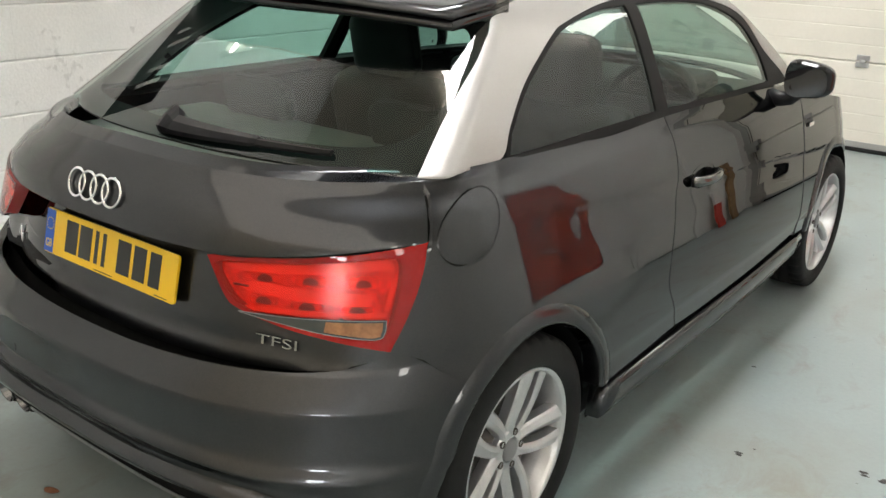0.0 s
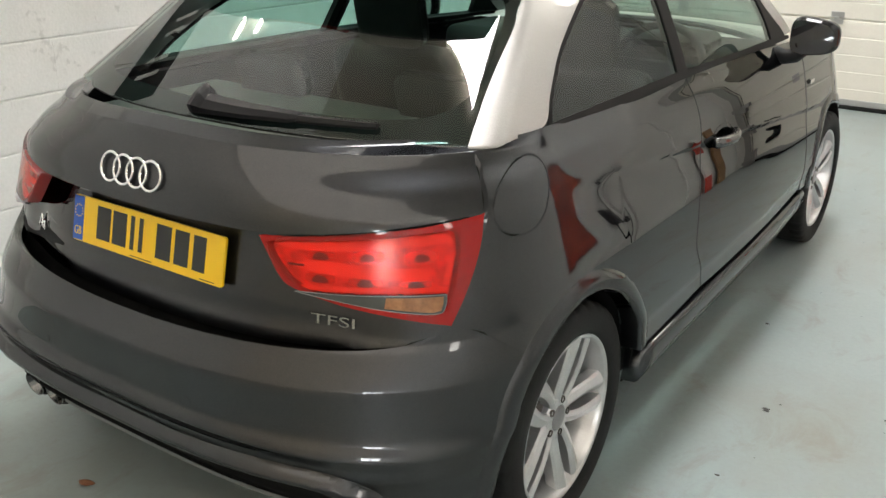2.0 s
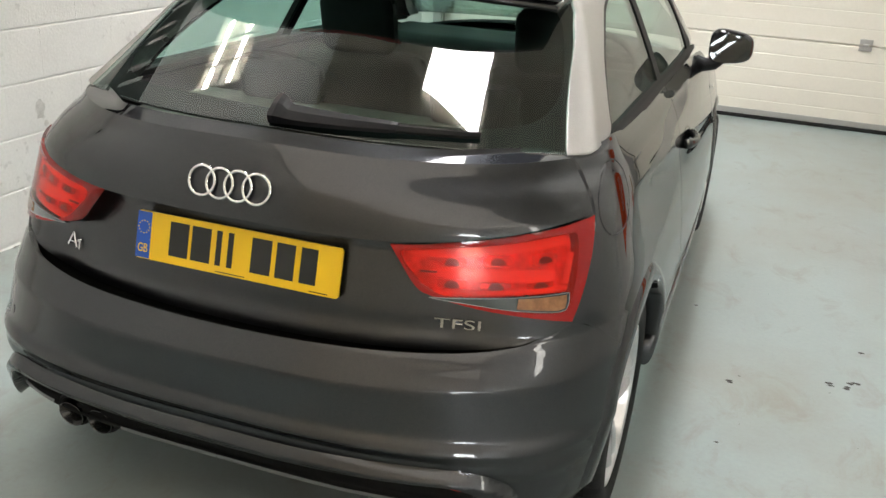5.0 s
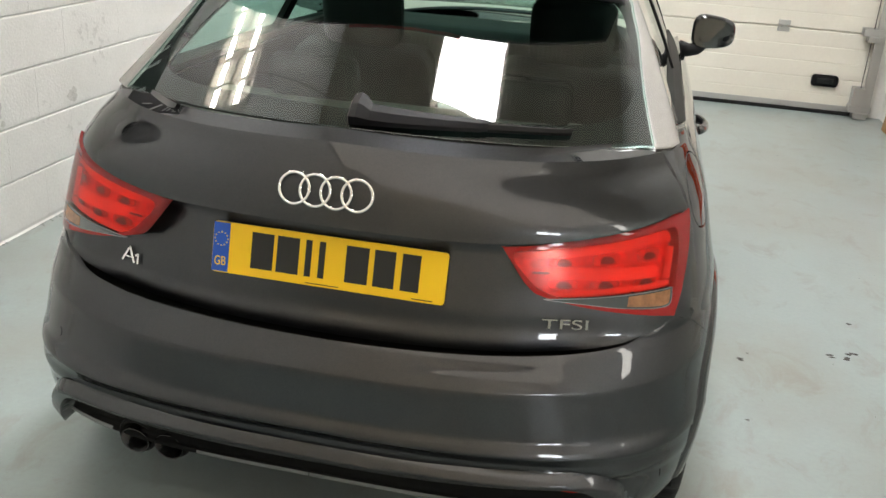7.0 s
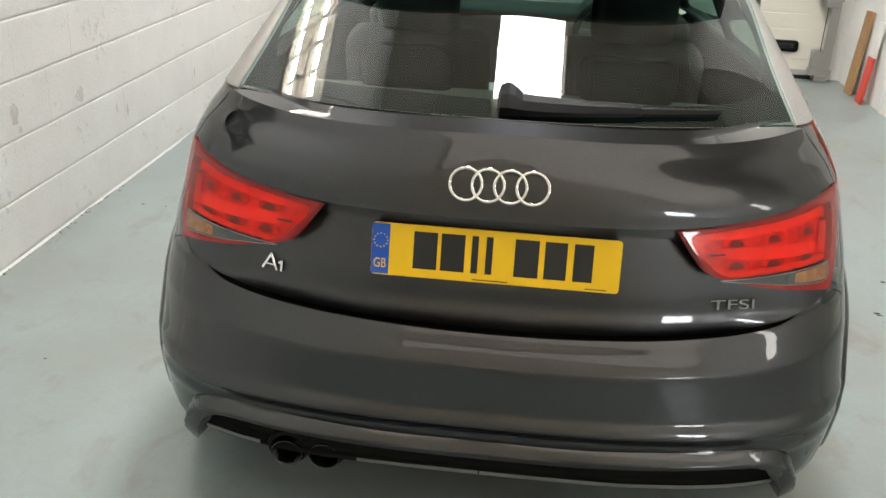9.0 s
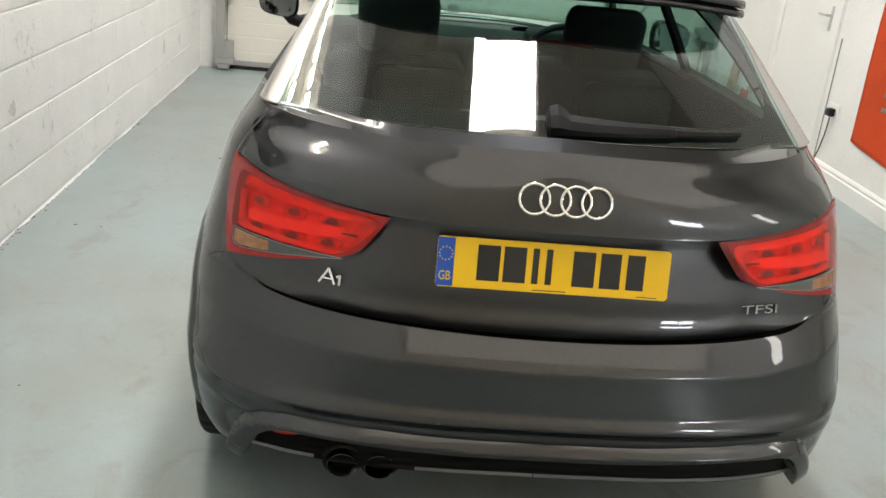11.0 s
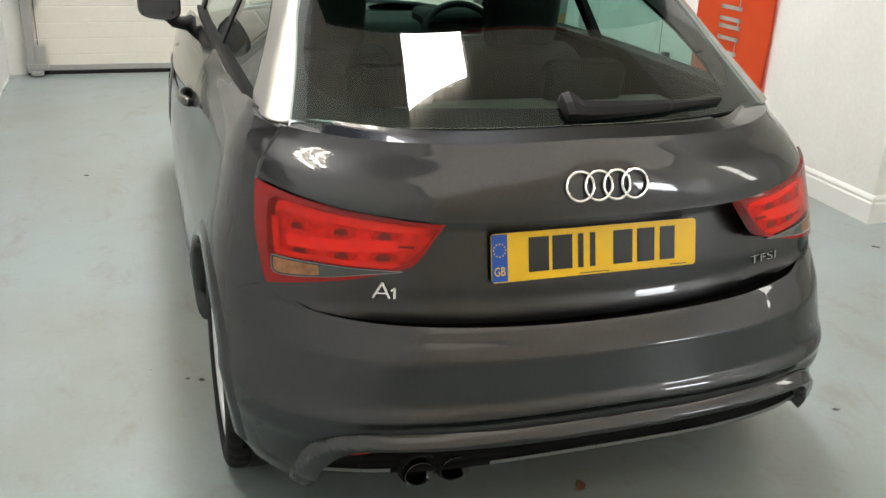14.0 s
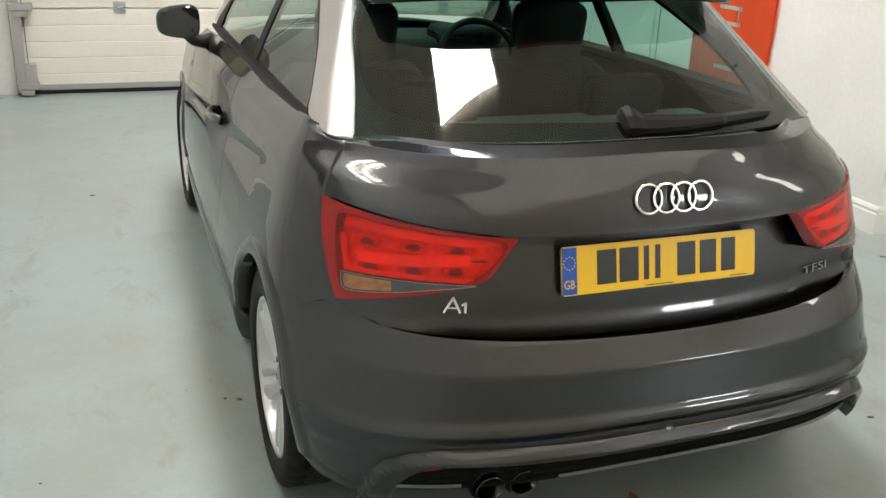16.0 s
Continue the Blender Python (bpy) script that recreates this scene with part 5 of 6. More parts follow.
            panel(name, flip(spline(lp, step=0.03, sharp=range(len(lp))), side), tucked, BLACKMATT, car, step=0.05, zstep=0.02, depth=0.004)
    bm = bmesh.new()
    box(bm, -0.50, 0.50, -0.42, 3.0, 0.19, 0.27, 0.02)
    box(bm, -0.74, 0.74, 0.42, 2.05, 0.17, 0.26, 0.02)
    box(bm, -0.55, 0.55, -0.50, -0.38, 0.26, 0.42, 0.02)
    part("underbody", bm, BLACKMATT, car)


def build_lamp(side):
    """Tail lamp: red housing rim, clear red cover, reflector bowls, clear wedge with amber."""
    lp = [rx(0.367, 0.858), rx(0.472, 0.8655), rx(0.575, 0.8765), rx(0.662, 0.8895), rx(0.733, 0.9015), sy(-0.302, 0.828), sy(-0.340, 0.76), sy(-0.384, 0.690), rx(0.69, 0.702), rx(0.632, 0.717), rx(0.55, 0.736), rx(0.46, 0.761), rx(0.43, 0.778), rx(0.396, 0.82)]
    outer = flip(spline(lp, step=0.008, sharp=(0, 4, 7)), side)
    inner = flip(spline([rx(0.393, 0.846), rx(0.475, 0.8575), rx(0.60, 0.868), rx(0.690, 0.877), rx(0.712, 0.866), rx(0.722, 0.80), rx(0.722, 0.735), rx(0.708, 0.716), rx(0.63, 0.728), rx(0.54, 0.748), rx(0.465, 0.770), rx(0.424, 0.80)], step=0.008), side)
    lamp = panel("tail_lamp", shrink(outer, 0.0022), body, REDFRAME, car, holes=[inner], step=0.012, lift=0.006, depth=0.03, label="red tail lamp with clear lower wedge and amber section")
    cov = panel("lens", shrink(inner, -0.0015), body, REDCOVER, lamp, step=0.02, lift=0.0065, depth=0.001, label="clear red lens cover")
    cov.visible_shadow = False
    panel("reflector", shrink(inner, -0.004), body, REDINNER, lamp, step=0.03, lift=-0.020, depth=-0.024, label="bright red reflector")

    def strip(name, pts, material, lift, depth=0.006, sharp=(), label=""):
        lp = flip(spline([rx(x, z) for x, z in pts], step=0.008, sharp=sharp), side)
        return panel(name, lp, body, material, lamp, step=0.015, lift=lift, depth=depth, label=label)
    # clear wedge with a pale rim, its outer half amber
    wedge = flip(spline([rx(x, z) for x, z in ((0.462, 0.758), (0.62, 0.7575), (0.716, 0.755), (0.7175, 0.730), (0.706, 0.719), (0.63, 0.7305), (0.54, 0.747))], step=0.008, sharp=(0, 2)), side)
    panel("clear_wedge", wedge, body, CLEARDARK, lamp, step=0.02, lift=0.0072, depth=0.016, label="clear reversing lamp wedge")
    panel("wedge_rim", shrink(wedge, -0.0011), body, CAPGREY, lamp, holes=[shrink(wedge, 0.0003)], step=0.02, lift=0.0078, depth=0.004)
    strip("amber_section", ((0.628, 0.7545), (0.712, 0.752), (0.7135, 0.731), (0.704, 0.7225), (0.628, 0.734)), AMBER, 0.0082, 0.004, (0, 1, 4), "amber indicator section")
    # glowing light guides: along the top, through the middle and above the wedge
    strip("light_guide", ((0.404, 0.8445), (0.475, 0.854), (0.60, 0.864), (0.688, 0.872), (0.706, 0.862), (0.709, 0.845), (0.695, 0.853), (0.60, 0.846), (0.475, 0.838)), REDBRIGHT, -0.006, 0.012)
    strip("light_guide", ((0.450, 0.8075), (0.492, 0.819), (0.59, 0.812), (0.684, 0.805), (0.690, 0.793), (0.684, 0.783), (0.59, 0.789), (0.492, 0.7975)), REDBRIGHT, -0.005, 0.012)
    strip("light_guide", ((0.47, 0.7615), (0.60, 0.7620), (0.716, 0.7595), (0.717, 0.768), (0.60, 0.7705), (0.462, 0.7685)), REDBRIGHT, -0.004, 0.012)
    strip("light_guide", ((0.7115, 0.772), (0.717, 0.772), (0.7165, 0.835), (0.711, 0.835)), REDBRIGHT, -0.004, 0.012, (0, 1, 2, 3))
    strip("slot", ((0.436, 0.8065), (0.470, 0.8065), (0.470, 0.8105), (0.436, 0.8105)), REDDARK, -0.0035, 0.004, (0, 1, 2, 3))
    # bowls between the guides, each with its dark lamp pod
    for x, z, w, h in ((0.672, 0.828, 0.034, 0.013), (0.585, 0.830, 0.034, 0.012), (0.497, 0.829, 0.032, 0.009), (0.672, 0.7755, 0.034, 0.007), (0.588, 0.780, 0.036, 0.007), (0.503, 0.784, 0.032, 0.009)):
        cx, cz = rx(x, z)
        ring = [(cx + w * math.cos(a) * (abs(math.cos(a)) + 0.001) ** -0.45, cz + h * math.sin(a) * (abs(math.sin(a)) + 0.001) ** -0.45) for a in (2 * math.pi * k / 28 for k in range(28))]
        panel("bowl", flip(ring, side), body, REDBOWL, lamp, step=0.02, lift=-0.013, depth=0.004)
        pod = [(cx - 0.017, cz - 0.0065), (cx + 0.017, cz - 0.0065), (cx + 0.011, cz + 0.004), (cx - 0.009, cz + 0.006)]
        panel("led", flip(spline(pod, step=0.006), side), body, REDDARK, lamp, step=0.01, lift=-0.0105, depth=0.004, label="dark lamp pod")


def build_badges():
    # four linked chrome rings
    for k in range(4):
        x = -0.0672 + 0.0448 * k
        c = rx(x, 0.930)
        p = body(*c)
        n = (body(c[0] + 0.001, c[1]) - p).cross(body(c[0], c[1] + 0.001) - p).normalized()
        bm = bmesh.new()
        R, r, ns, nt = 0.0325, 0.0036, 48, 10
        vs = [[bm.verts.new(((R + r * math.cos(b)) * math.cos(a), (R + r * math.cos(b)) * math.sin(a), 0.8 * r * math.sin(b))) for b in (2 * math.pi * j / nt for j in range(nt))] for a in (2 * math.pi * i / ns for i in range(ns))]
        for i in range(ns):
            for j in range(nt):
                bm.faces.new((vs[i][j], vs[(i + 1) % ns][j], vs[(i + 1) % ns][(j + 1) % nt], vs[i][(j + 1) % nt]))
        m = n.to_track_quat("Z", "Y").to_matrix().to_4x4()
        bmesh.ops.transform(bm, matrix=Matrix.Translation(p + n * 0.0055) @ m, verts=bm.verts)
        part("emblem_ring", bm, CHROME, car, "chrome ring of the rear emblem", True)
    # engine badge
    badge_text("engine_badge", "TFSI", 0.508, 0.681, 0.100, 0.0215, BADGE)
    # model badge as a plain chevron and bar
    bm = bmesh.new()
    for a, b in (((-0.026, -0.016), (-0.006, 0.017)), ((-0.006, 0.017), (0.010, -0.016)), ((0.022, -0.016), (0.022, 0.005)), ((0.015, 0.001), (0.022, 0.005))):
        d = Vector((b[0] - a[0], b[1] - a[1]))
        m = Matrix.Translation(((a[0] + b[0]) / 2, 0, (a[1] + b[1]) / 2)) @ Matrix.Rotation(-math.atan2(d.y, d.x), 4, "Y")
        box(bm, -d.length / 2 - 0.002, d.length / 2 + 0.002, -0.002, 0.002, -0.003, 0.003, 0.0008, m)
    box(bm, -0.020, 0.004, -0.0016, 0.0016, -0.008, -0.004, 0.0006)
    place_on_gate(bm, -0.487, 0.692)
    part("model_badge", bm, CHROME, car, "chrome model badge of plain strokes")


def gate_frame(x, z):
    s, z = rx(x, z)
    p = gate_low(s, z)
    ex = (gate_low(s + 0.002, z) - p).normalized()
    ez = (gate_low(s, z + 0.002) - p).normalized()
    n = ex.cross(ez).normalized()
    ez = n.cross(ex)
    m = Matrix((ex, -n, ez)).transposed().to_4x4()
    return Matrix.Translation(p + n * 0.0055) @ m


def place_on_gate(bm, x, z):
    bmesh.ops.transform(bm, matrix=gate_frame(x, z), verts=bm.verts)


def badge_text(name, text, x, z, width, height, material):
    me = text_mesh(text, width, height, 0.0018)
    me.transform(gate_frame(x, z))
    me.materials.append(material)
    ob = new(name, me)
    ob.parent = car
    ob["label"] = "chrome lettered engine badge"
    return ob


def text_mesh(text, width, height, depth):
    """Letters of the built-in font in the xz plane, centred, facing -y."""
    cu = bpy.data.curves.new("letters", "FONT")
    cu.body = text
    cu.extrude = 0.5
    ob = bpy.data.objects.new("letters", cu)
    scene.collection.objects.link(ob)
    bpy.context.view_layer.update()
    me = bpy.data.meshes.new_from_object(ob.evaluated_get(bpy.context.evaluated_depsgraph_get()))
    bpy.data.objects.remove(ob)
    co = np.array([v.co[:] for v in me.vertices])
    lo, hi = co.min(0), co.max(0)
    for v in me.vertices:
        q = [(v.co[i] - lo[i]) / (hi[i] - lo[i]) - 0.5 for i in range(3)]
        v.co = Vector((q[0] * width, -q[2] * depth, q[1] * height))
    me.materials.clear()
    return me


def build_plate():
    m = pose(0, -0.5455, 0.769, -13.2, 0, 0)
    plate = boxed("number_plate", (-0.26, 0.26, -0.003, 0.003, -0.0555, 0.0555), YELLOW, car, 0.0, "yellow reflective number plate with black bars", m)
    bm = bmesh.new()
    box(bm, -0.26, 0.26, -0.003, 0.003, -0.0555, 0.0555)
    up = [e for e in bm.edges if abs(e.verts[0].co.x - e.verts[1].co.x) < 1e-6 and abs(e.verts[0].co.z - e.verts[1].co.z) < 1e-6]
    bmesh.ops.bevel(bm, geom=up, offset=0.008, segments=5, affect="EDGES", profile=0.5)
    bmesh.ops.transform(bm, matrix=m, verts=bm.verts)
    plate.data.clear_geometry()
    bm.to_mesh(plate.data)
    bm.free()
    part("blue_band", box(bmesh.new(), -0.2595, -0.222, -0.0036, -0.0032, -0.0535, 0.0535, 0.0, m), BLUE, plate, "blue band")
    x = -0.171
    for w, gap in ((0.050, 0.008), (0.050, 0.014), (0.014, 0.016), (0.014, 0.046), (0.050, 0.012), (0.046, 0.014), (0.040, 0.0)):
        part("bar", box(bmesh.new(), x, x + w, -0.0036, -0.0032, -0.037, 0.042, 0.0, m), INK, plate, "black character bar")
        x += w + gap
    for x0, x1 in ((-0.045, 0.03), (0.19, 0.235)):
        part("bar", box(bmesh.new(), x0, x1, -0.0036, -0.0032, -0.0515, -0.0495, 0.0, m), INK, plate, "thin printed bar")
    me = text_mesh("GB", 0.026, 0.020, 0.0006)
    me.transform(m @ Matrix.Translation((-0.2407, -0.0040, -0.030)))
    me.materials.append(YELLOW)
    ob = new("country_letters", me)
    ob.parent = plate
    bm = bmesh.new()
    for k in range(12):
        a = 2 * math.pi * k / 12
        bmesh.ops.create_cone(bm, cap_ends=True, segments=5, radius1=0.0018, radius2=0.0018, depth=0.0006, matrix=m @ Matrix.Translation((-0.2407 + 0.0145 * math.cos(a), -0.0039, 0.018 + 0.0145 * math.sin(a))) @ pose(0, 0, 0, 90, 0, 0))
    part("star_ring", bm, YELLOW, plate, "ring of small yellow stars")


def wheel_meshes():
    """Meshes of one right-hand wheel about the origin, outer face towards +x."""
    out = {}

    def keep(name, bm, material, smooth=True):
        me = bpy.data.meshes.new(name)
        bmesh.ops.recalc_face_normals(bm, faces=bm.faces)
        bm.to_mesh(me)
        bm.free()
        me.materials.append(material)
        for p in me.polygons:
            p.use_smooth = smooth
        out[name] = me
    # hub with brake disc
    bm = lathe([(-0.06, 0.02), (-0.06, 0.075), (0.0, 0.075), (0.0, 0.125), (0.018, 0.125), (0.018, 0.07), (0.045, 0.07), (0.045, 0.001)], 40)
    box(bm, -0.02, 0.035, 0.075, 0.14, -0.06, 0.06, 0.012)
    keep("wheel", bm, DARKMETAL)
    # tyre with shoulder cuts and grooves
    prof = [(-0.085, 0.214), (-0.104, 0.232), (-0.108, 0.258), (-0.104, 0.282), (-0.092, 0.296), (-0.082, 0.2995), (-0.058, 0.3015), (-0.056, 0.294), (-0.050, 0.294), (-0.048, 0.302), (-0.012, 0.303), (-0.010, 0.295), (-0.004, 0.295), (-0.002, 0.303),
            (0.040, 0.3025), (0.042, 0.294), (0.048, 0.294), (0.050, 0.3015), (0.082, 0.2995), (0.092, 0.296), (0.100, 0.287), (0.104, 0.275), (0.1055, 0.258), (0.104, 0.242), (0.1005, 0.230), (0.0975, 0.226), (0.091, 0.219), (0.085, 0.214)]
    bm = lathe(prof, 180)
    bm.verts.ensure_lookup_table()
    for ring in (4, 5, 6, 17, 18, 19):
        for i in range(180):
            if i % 5 == 0:
                v = bm.verts[ring * 180 + i]
                v.co.y *= 0.978
                v.co.z *= 0.978
    keep("tyre", bm, RUBBER)
    # rim barrel and lip
    bm = lathe([(-0.085, 0.216), (-0.08, 0.205), (-0.05, 0.190), (0.02, 0.190), (0.055, 0.198), (0.080, 0.205), (0.090, 0.209), (0.0945, 0.214), (0.0945, 0.2195), (0.091, 0.2215), (0.085, 0.220)], 96)
    for k in range(5):
        base = 2 * math.pi * k / 5 + math.pi / 2
        for h in (-1, 1):
            rings = []
            for j in range(11):
                t = j / 10
                r = 0.036 + (0.212 - 0.036) * t
                ang = base + h * (0.46 - 0.46 * t + 0.165 * t * t)
                w = 0.0165 - 0.003 * math.sin(math.pi * t) + 0.0085 * t
                xf = 0.062 + 0.010 * math.sin(math.pi * t * 0.9) + 0.020 * t * t
                c = Vector((0, r * math.cos(ang), r * math.sin(ang)))
                tan = Vector((0, -math.sin(ang), math.cos(ang)))
                tilt = -h * 0.004
                rings.append([bm.verts.new(c + tan * (u * w) + Vector((xf + dx + (tilt * u), 0, 0))) for u, dx in ((-1, -0.032), (-1, -0.006), (-0.7, -0.001), (-h * 0.25, 0.0035), (0.7, -0.001), (1, -0.006), (1, -0.032))])
            for a, b in zip(rings, rings[1:]):
                for i in range(7):
                    bm.faces.new((a[i], a[(i + 1) % 7], b[(i + 1) % 7], b[i]))
    hub = lathe([(0.03, 0.062), (0.060, 0.060), (0.066, 0.054), (0.067, 0.034), (0.062, 0.032)], 40)
    me = bpy.data.meshes.new("tmp")
    hub.to_mesh(me)
    hub.free()
    bm.from_mesh(me)
    bpy.data.meshes.remove(me)
    keep("rim", bm, ALLOY, False)
    bm = lathe([(0.055, 0.0315), (0.068, 0.0315), (0.0705, 0.029), (0.072, 0.020), (0.0725, 0.0005)], 36)
    keep("centre_cap", bm, CAPGREY)
    bm = lathe([(0.050, 0.0095), (0.0675, 0.0095), (0.0675, 0.0075), (0.060, 0.007), (0.060, 0.0002)], 12)
    keep("wheel_bolt", bm, DARKMETAL, False)
    return out


def build_wheels():
    ms = wheel_meshes()
    for side in (1, -1):
        for y, turn in ((0.0, -22), (AX_F, 10)):
            m = pose(side * (0.729 if y < 1 else 0.722), y, Z_AXLE - 0.0005, 0, 0, 0 if side > 0 else 180) @ pose(0, 0, 0, turn, 0, 0)
            hub = new("wheel", ms["wheel"])
            hub.parent = car
            hub.matrix_basis = m
            for name, label in (("tyre", "black road tyre with worn tread"), ("rim", "silver alloy rim with five twin spokes"), ("centre_cap", "grey centre cap")):
                ob = new(name, ms[name])
                ob.parent = hub
                ob["label"] = label
            for k in range(5):
                a = 2 * math.pi * k / 5 + math.pi / 2 + 0.0
                ob = new("wheel_bolt", ms["wheel_bolt"])
                ob.parent = hub
                ob.matrix_basis = Matrix.Translation((0.002, 0.047 * math.cos(a), 0.047 * math.sin(a)))


def build_exhaust():
    bm = bmesh.new()
    for x in (-0.434, -0.349):
        ring = lathe([(-0.12, 0.050), (-0.012, 0.047), (-0.006, 0.044), (-0.008, 0.039), (-0.12, 0.038)], 32)
        bmesh.ops.transform(ring, matrix=pose(x, -0.622, 0.288, 0, 0, -90) @ pose(0, 0, 0, 0, 8, 0), verts=ring.verts)
        me = bpy.data.meshes.new("ring")
        ring.to_mesh(me)
        ring.free()
        bm.from_mesh(me)
        bpy.data.meshes.remove(me)
    bmesh.ops.recalc_face_normals(bm, faces=bm.faces)
    part("exhaust_surround", bm, BLACKTRIM, car, "black plastic exhaust surround", True)
    for x in (-0.434, -0.349):
        bm = lathe([(-0.14, 0.031), (0.0, 0.0345), (0.003, 0.0352), (0.0045, 0.0345), (0.003, 0.0332), (-0.10, 0.031), (-0.10, 0.0005)], 40)
        bmesh.ops.transform(bm, matrix=pose(x, -0.622, 0.284, 0, 0, -90) @ pose(0, 0, 0, 0, 8, 0), verts=bm.verts)
        bmesh.ops.recalc_face_normals(bm, faces=bm.faces)
        tip = part("exhaust_tip", bm, EXHAUST, car, "dark chrome exhaust tip", True)
        # matt black lining and end disc that close the bore
        bm = lathe([(-0.022, 0.0328), (-0.06, 0.0315), (-0.062, 0.0005)], 32)
        bmesh.ops.transform(bm, matrix=pose(x, -0.622, 0.284, 0, 0, -90) @ pose(0, 0, 0, 0, 8, 0), verts=bm.verts)
        part("bore_lining", bm, BLACKMATT, tip)


def build_wiper():
    def on(x, z, lift):
        s, z = tx(x, z)
        p = upper(s, z)
        n = (upper(s + 0.001, z) - p).cross(upper(s, z + 0.001) - p).normalized()
        return p + n * lift, n
    bm = bmesh.new()
    rings = []
    for x, z0, z1, l0, l1 in ((-0.024, 1.036, 1.060, 0.002, 0.010), (-0.017, 1.026, 1.069, 0.002, 0.024), (0.0, 1.024, 1.070, 0.003, 0.030), (0.014, 1.024, 1.066, 0.004, 0.028), (0.03, 1.024, 1.056, 0.006, 0.024), (0.08, 1.024, 1.054, 0.008, 0.022), (0.16, 1.025, 1.051, 0.010, 0.021), (0.27, 1.027, 1.047, 0.010, 0.020), (0.284, 1.029, 1.046, 0.010, 0.018), (0.288, 1.031, 1.043, 0.012, 0.015)):
        zm = (z0 + z1) / 2
        ring = [on(x, z0, l0)[0], on(x, z0 + 0.003, l1 * 0.8)[0], on(x, zm, l1)[0], on(x, z1 - 0.003, l1 * 0.9)[0], on(x, z1, l0)[0]]
        rings.append([bm.verts.new(p) for p in ring])
    for a, b in zip(rings, rings[1:]):
        for i in range(5):
            bm.faces.new((a[i], b[i], b[(i + 1) % 5], a[(i + 1) % 5]))
    bm.faces.new(rings[0])
    bm.faces.new(rings[-1][::-1])
    bmesh.ops.recalc_face_normals(bm, faces=bm.faces)
    wiper = part("rear_wiper", bm, BLACK, car, "black plastic rear wiper arm", False)
    bm = bmesh.new()
    rings = []
    for x, z, h in ((0.285, 1.037, 0.012), (0.36, 1.036, 0.010), (0.43, 1.0345, 0.008), (0.462, 1.0345, 0.007)):
        rings.append([bm.verts.new(on(x, z + dz * h, l)[0]) for dz, l in ((-0.5, 0.003), (-0.5, 0.012), (0.0, 0.017), (0.5, 0.012), (0.5, 0.003))])
    for a, b in zip(rings, rings[1:]):
        for i in range(5):
            bm.faces.new((a[i], b[i], b[(i + 1) % 5], a[(i + 1) % 5]))
    bm.faces.new(rings[0])
    bm.faces.new(rings[-1][::-1])
    bmesh.ops.recalc_face_normals(bm, faces=bm.faces)
    part("wiper_blade", bm, RUBBER, wiper, "", False)


def cushion(name, dims, material, m, parent, bevel=0.05, label=""):
    bm = box(bmesh.new(), *dims)
    bmesh.ops.subdivide_edges(bm, edges=bm.edges[:], cuts=2, use_grid_fill=True)
    bmesh.ops.bevel(bm, geom=[e for e in bm.edges if len(e.link_faces) == 2 and e.calc_face_angle(0) > 0.5], offset=bevel, segments=4, affect="EDGES", profile=0.5)
    bmesh.ops.transform(bm, matrix=m, verts=bm.verts)
    return part(name, bm, material, parent, label, True)


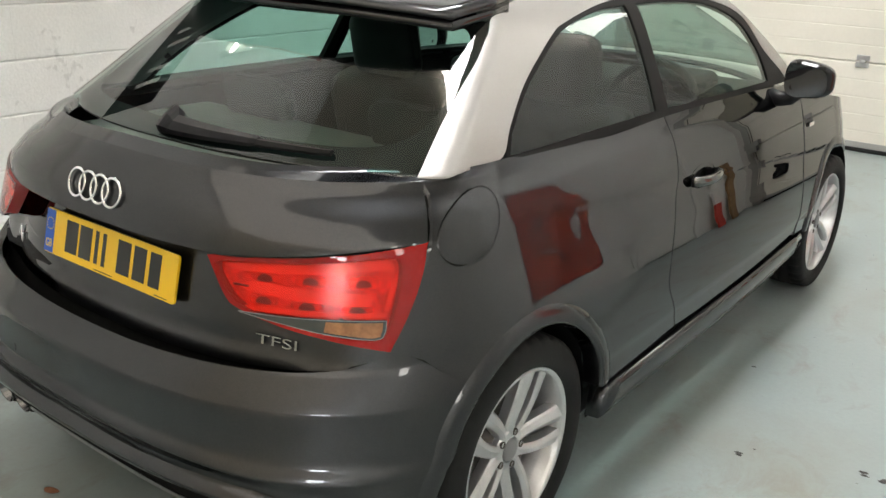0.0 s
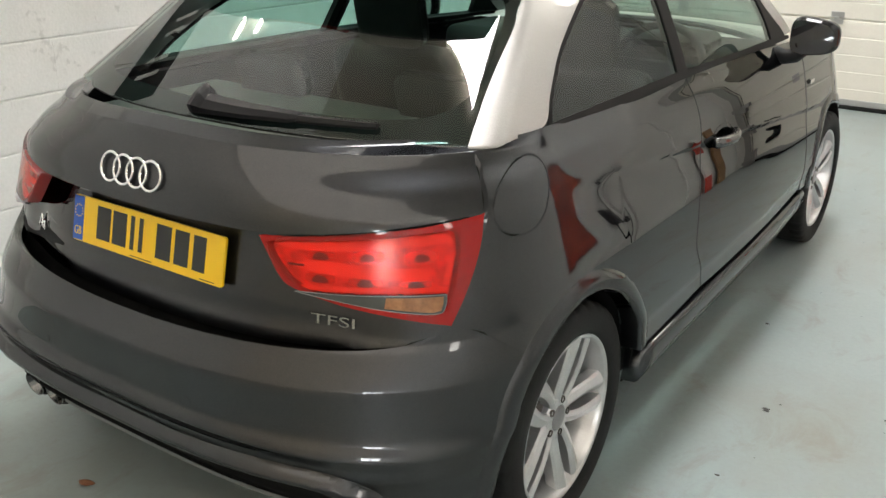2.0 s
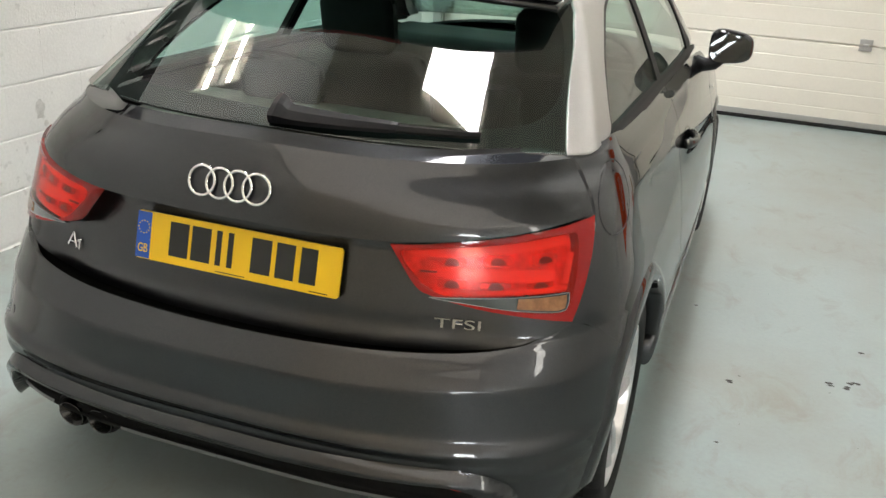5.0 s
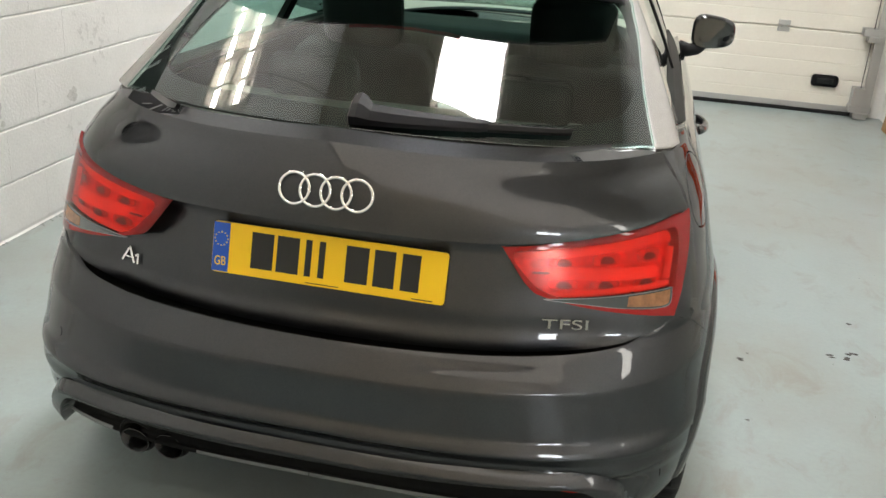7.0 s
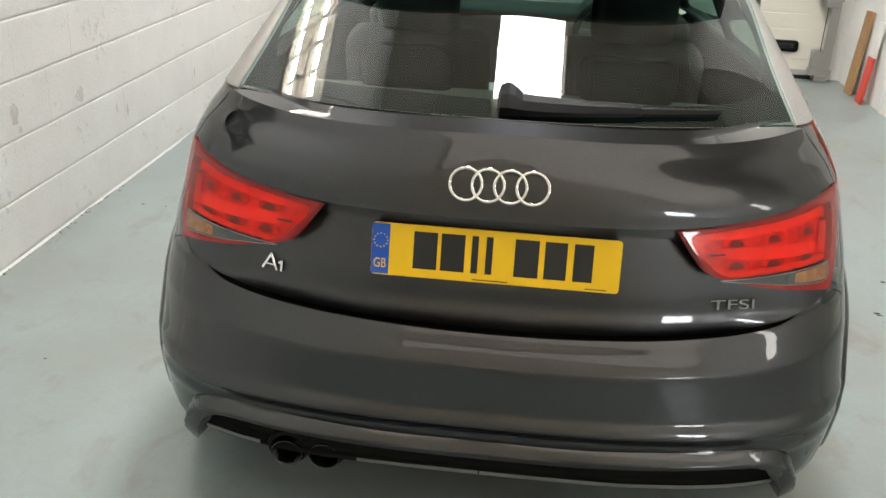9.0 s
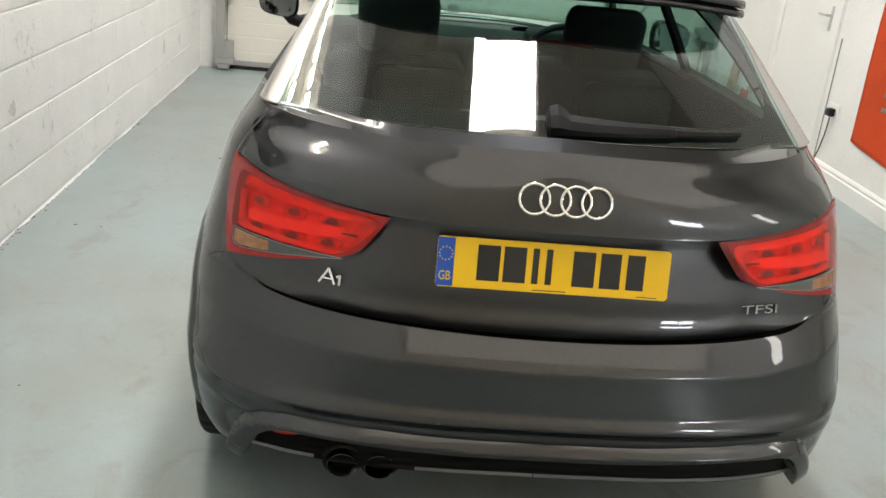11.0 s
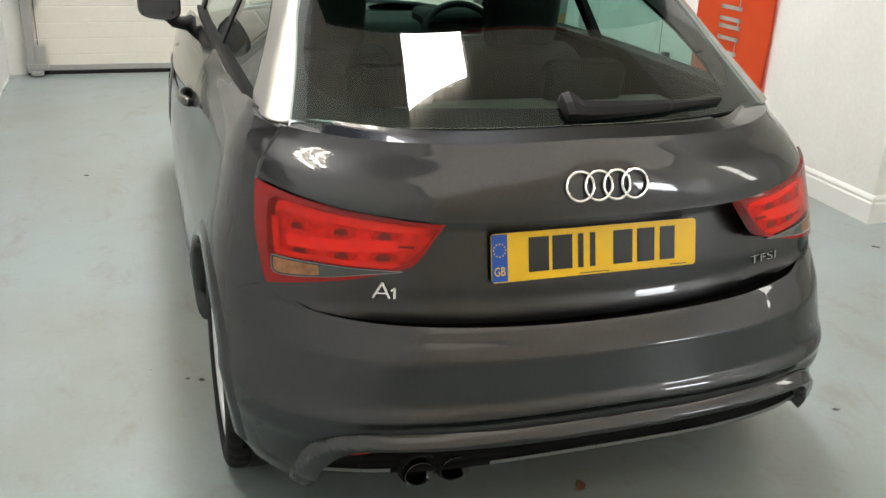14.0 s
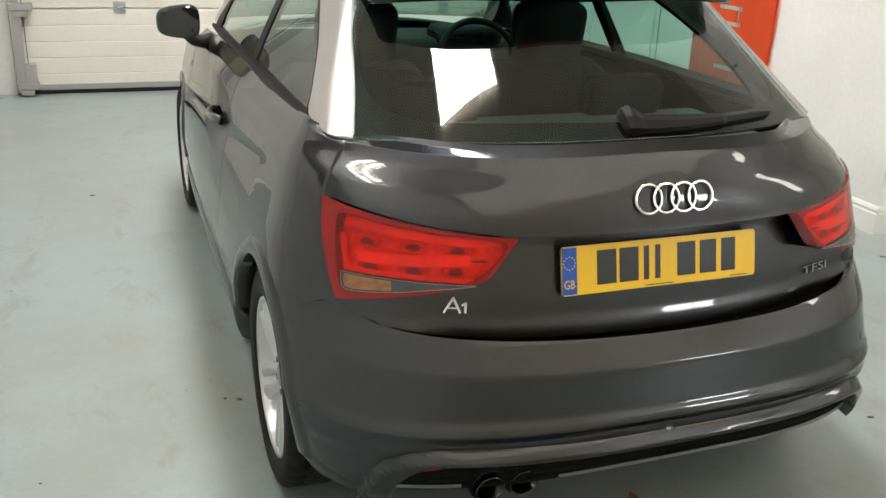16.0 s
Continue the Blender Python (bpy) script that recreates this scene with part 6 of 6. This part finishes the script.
def build_interior():
    for x in (0.36, -0.36):
        seat = cushion("front_seat", (-0.25, 0.25, -0.08, 0.10, 0.0, 0.56), CLOTH, pose(x, 0.98, 0.44, 14, 0, 0), car, 0.06, "dark cloth front seat")
        cushion("seat_cushion", (-0.25, 0.25, 0.0, 0.50, 0.0, 0.14), CLOTH, pose(x, 1.0, 0.32, 6, 0, 0), seat, 0.05)
        cushion("headrest", (-0.14, 0.14, -0.05, 0.06, 0.56, 0.78), CLOTH, pose(x, 0.98, 0.44, 12, 0, 0), seat, 0.045)
    for x in (0.30, -0.30):
        rear = cushion("rear_seat", (-0.31, 0.31, -0.06, 0.06, 0.0, 0.52), CLOTH, pose(x, 0.34, 0.42, 16, 0, 0), car, 0.04, "dark cloth rear seat back")
        cushion("headrest", (-0.13, 0.13, -0.045, 0.045, 0.53, 0.66), CLOTH, pose(x, 0.34, 0.42, 14, 0, 0), rear, 0.035)
    shelf = boxed("parcel_shelf", (-0.58, 0.58, -0.34, 0.22, 0.925, 0.945), SHELF, car, 0.008, "dark carpeted parcel shelf")
    dash = cushion("dashboard", (-0.68, 0.68, 1.62, 2.05, 0.72, 0.955), CLOTH, Matrix.Identity(4), car, 0.05, "dark grey dashboard")
    bm = bmesh.new()
    n = 40
    ring = [pose(0.37, 1.50, 0.88, 65, 0, 0) @ Vector((0.18 * math.cos(2 * math.pi * i / n), 0.18 * math.sin(2 * math.pi * i / n), 0)) for i in range(n + 1)]
    sweep(bm, ring, 0.015, 10)
    wheel_ob = part("steering_wheel", bm, BLACK, car, "black steering wheel", True)
    part("wheel_boss", box(bmesh.new(), -0.16, 0.16, -0.045, 0.045, -0.03, 0.01, 0.012, pose(0.37, 1.50, 0.88, 65, 0, 0)), BLACK, wheel_ob)
    cushion("instrument_hood", (0.22, 0.52, 1.58, 1.80, 0.93, 1.01), CLOTH, Matrix.Identity(4), dash, 0.035)
    part("cabin_floor", box(bmesh.new(), -0.70, 0.70, -0.35, 2.1, 0.262, 0.30), CLOTH, car, "dark cabin carpet")
    bm = bmesh.new()
    box(bm, -0.10, 0.10, -0.012, 0.012, -0.03, 0.03, 0.01, pose(0, 1.55, 1.27, 8, 0, 0))
    part("inside_mirror", bm, BLACK, car, "black interior mirror")


build_panels()
build_upper()
for side in (1, -1):
    build_lamp(side)
build_badges()
build_plate()
build_wheels()
build_exhaust()
build_wiper()
build_interior()


# ---- blocks of the west wall, which come last ----
def build_blocks(wall):
    mesh = {}
    rnd = random.Random(7)

    def block(length):
        key = round(length, 3)
        if key not in mesh:
            bm = box(bmesh.new(), -0.03, 0.0, 0.0002, length - 0.0002, 0.0015, BLOCK_H - 0.0015)
            front = [e for e in bm.edges if all(v.co.x > -0.001 for v in e.verts)]
            level = [e for e in front if abs(e.verts[0].co.z - e.verts[1].co.z) < 1e-6]
            bmesh.ops.bevel(bm, geom=level, offset=0.007, segments=3, affect="EDGES", profile=0.5)
            me = bpy.data.meshes.new("block")
            bm.to_mesh(me)
            bm.free()
            me.materials.append(BLOCK)
            mesh[key] = me
        return mesh[key]
    row = 0
    z = 0.012
    while z < 1.6:
        y = -0.6 - (BLOCK_L / 2 if row % 2 else 0)
        while y < Y_N - 0.02:
            ln = min(BLOCK_L, Y_N - y)
            if ln > 0.05:
                ob = new("block", block(ln))
                ob.parent = wall
                ob.location = (X_W + 0.001 + rnd.uniform(-0.0001, 0.0001), y, z)
            y += BLOCK_L
        z += BLOCK_H
        row += 1


build_blocks(wall_west)
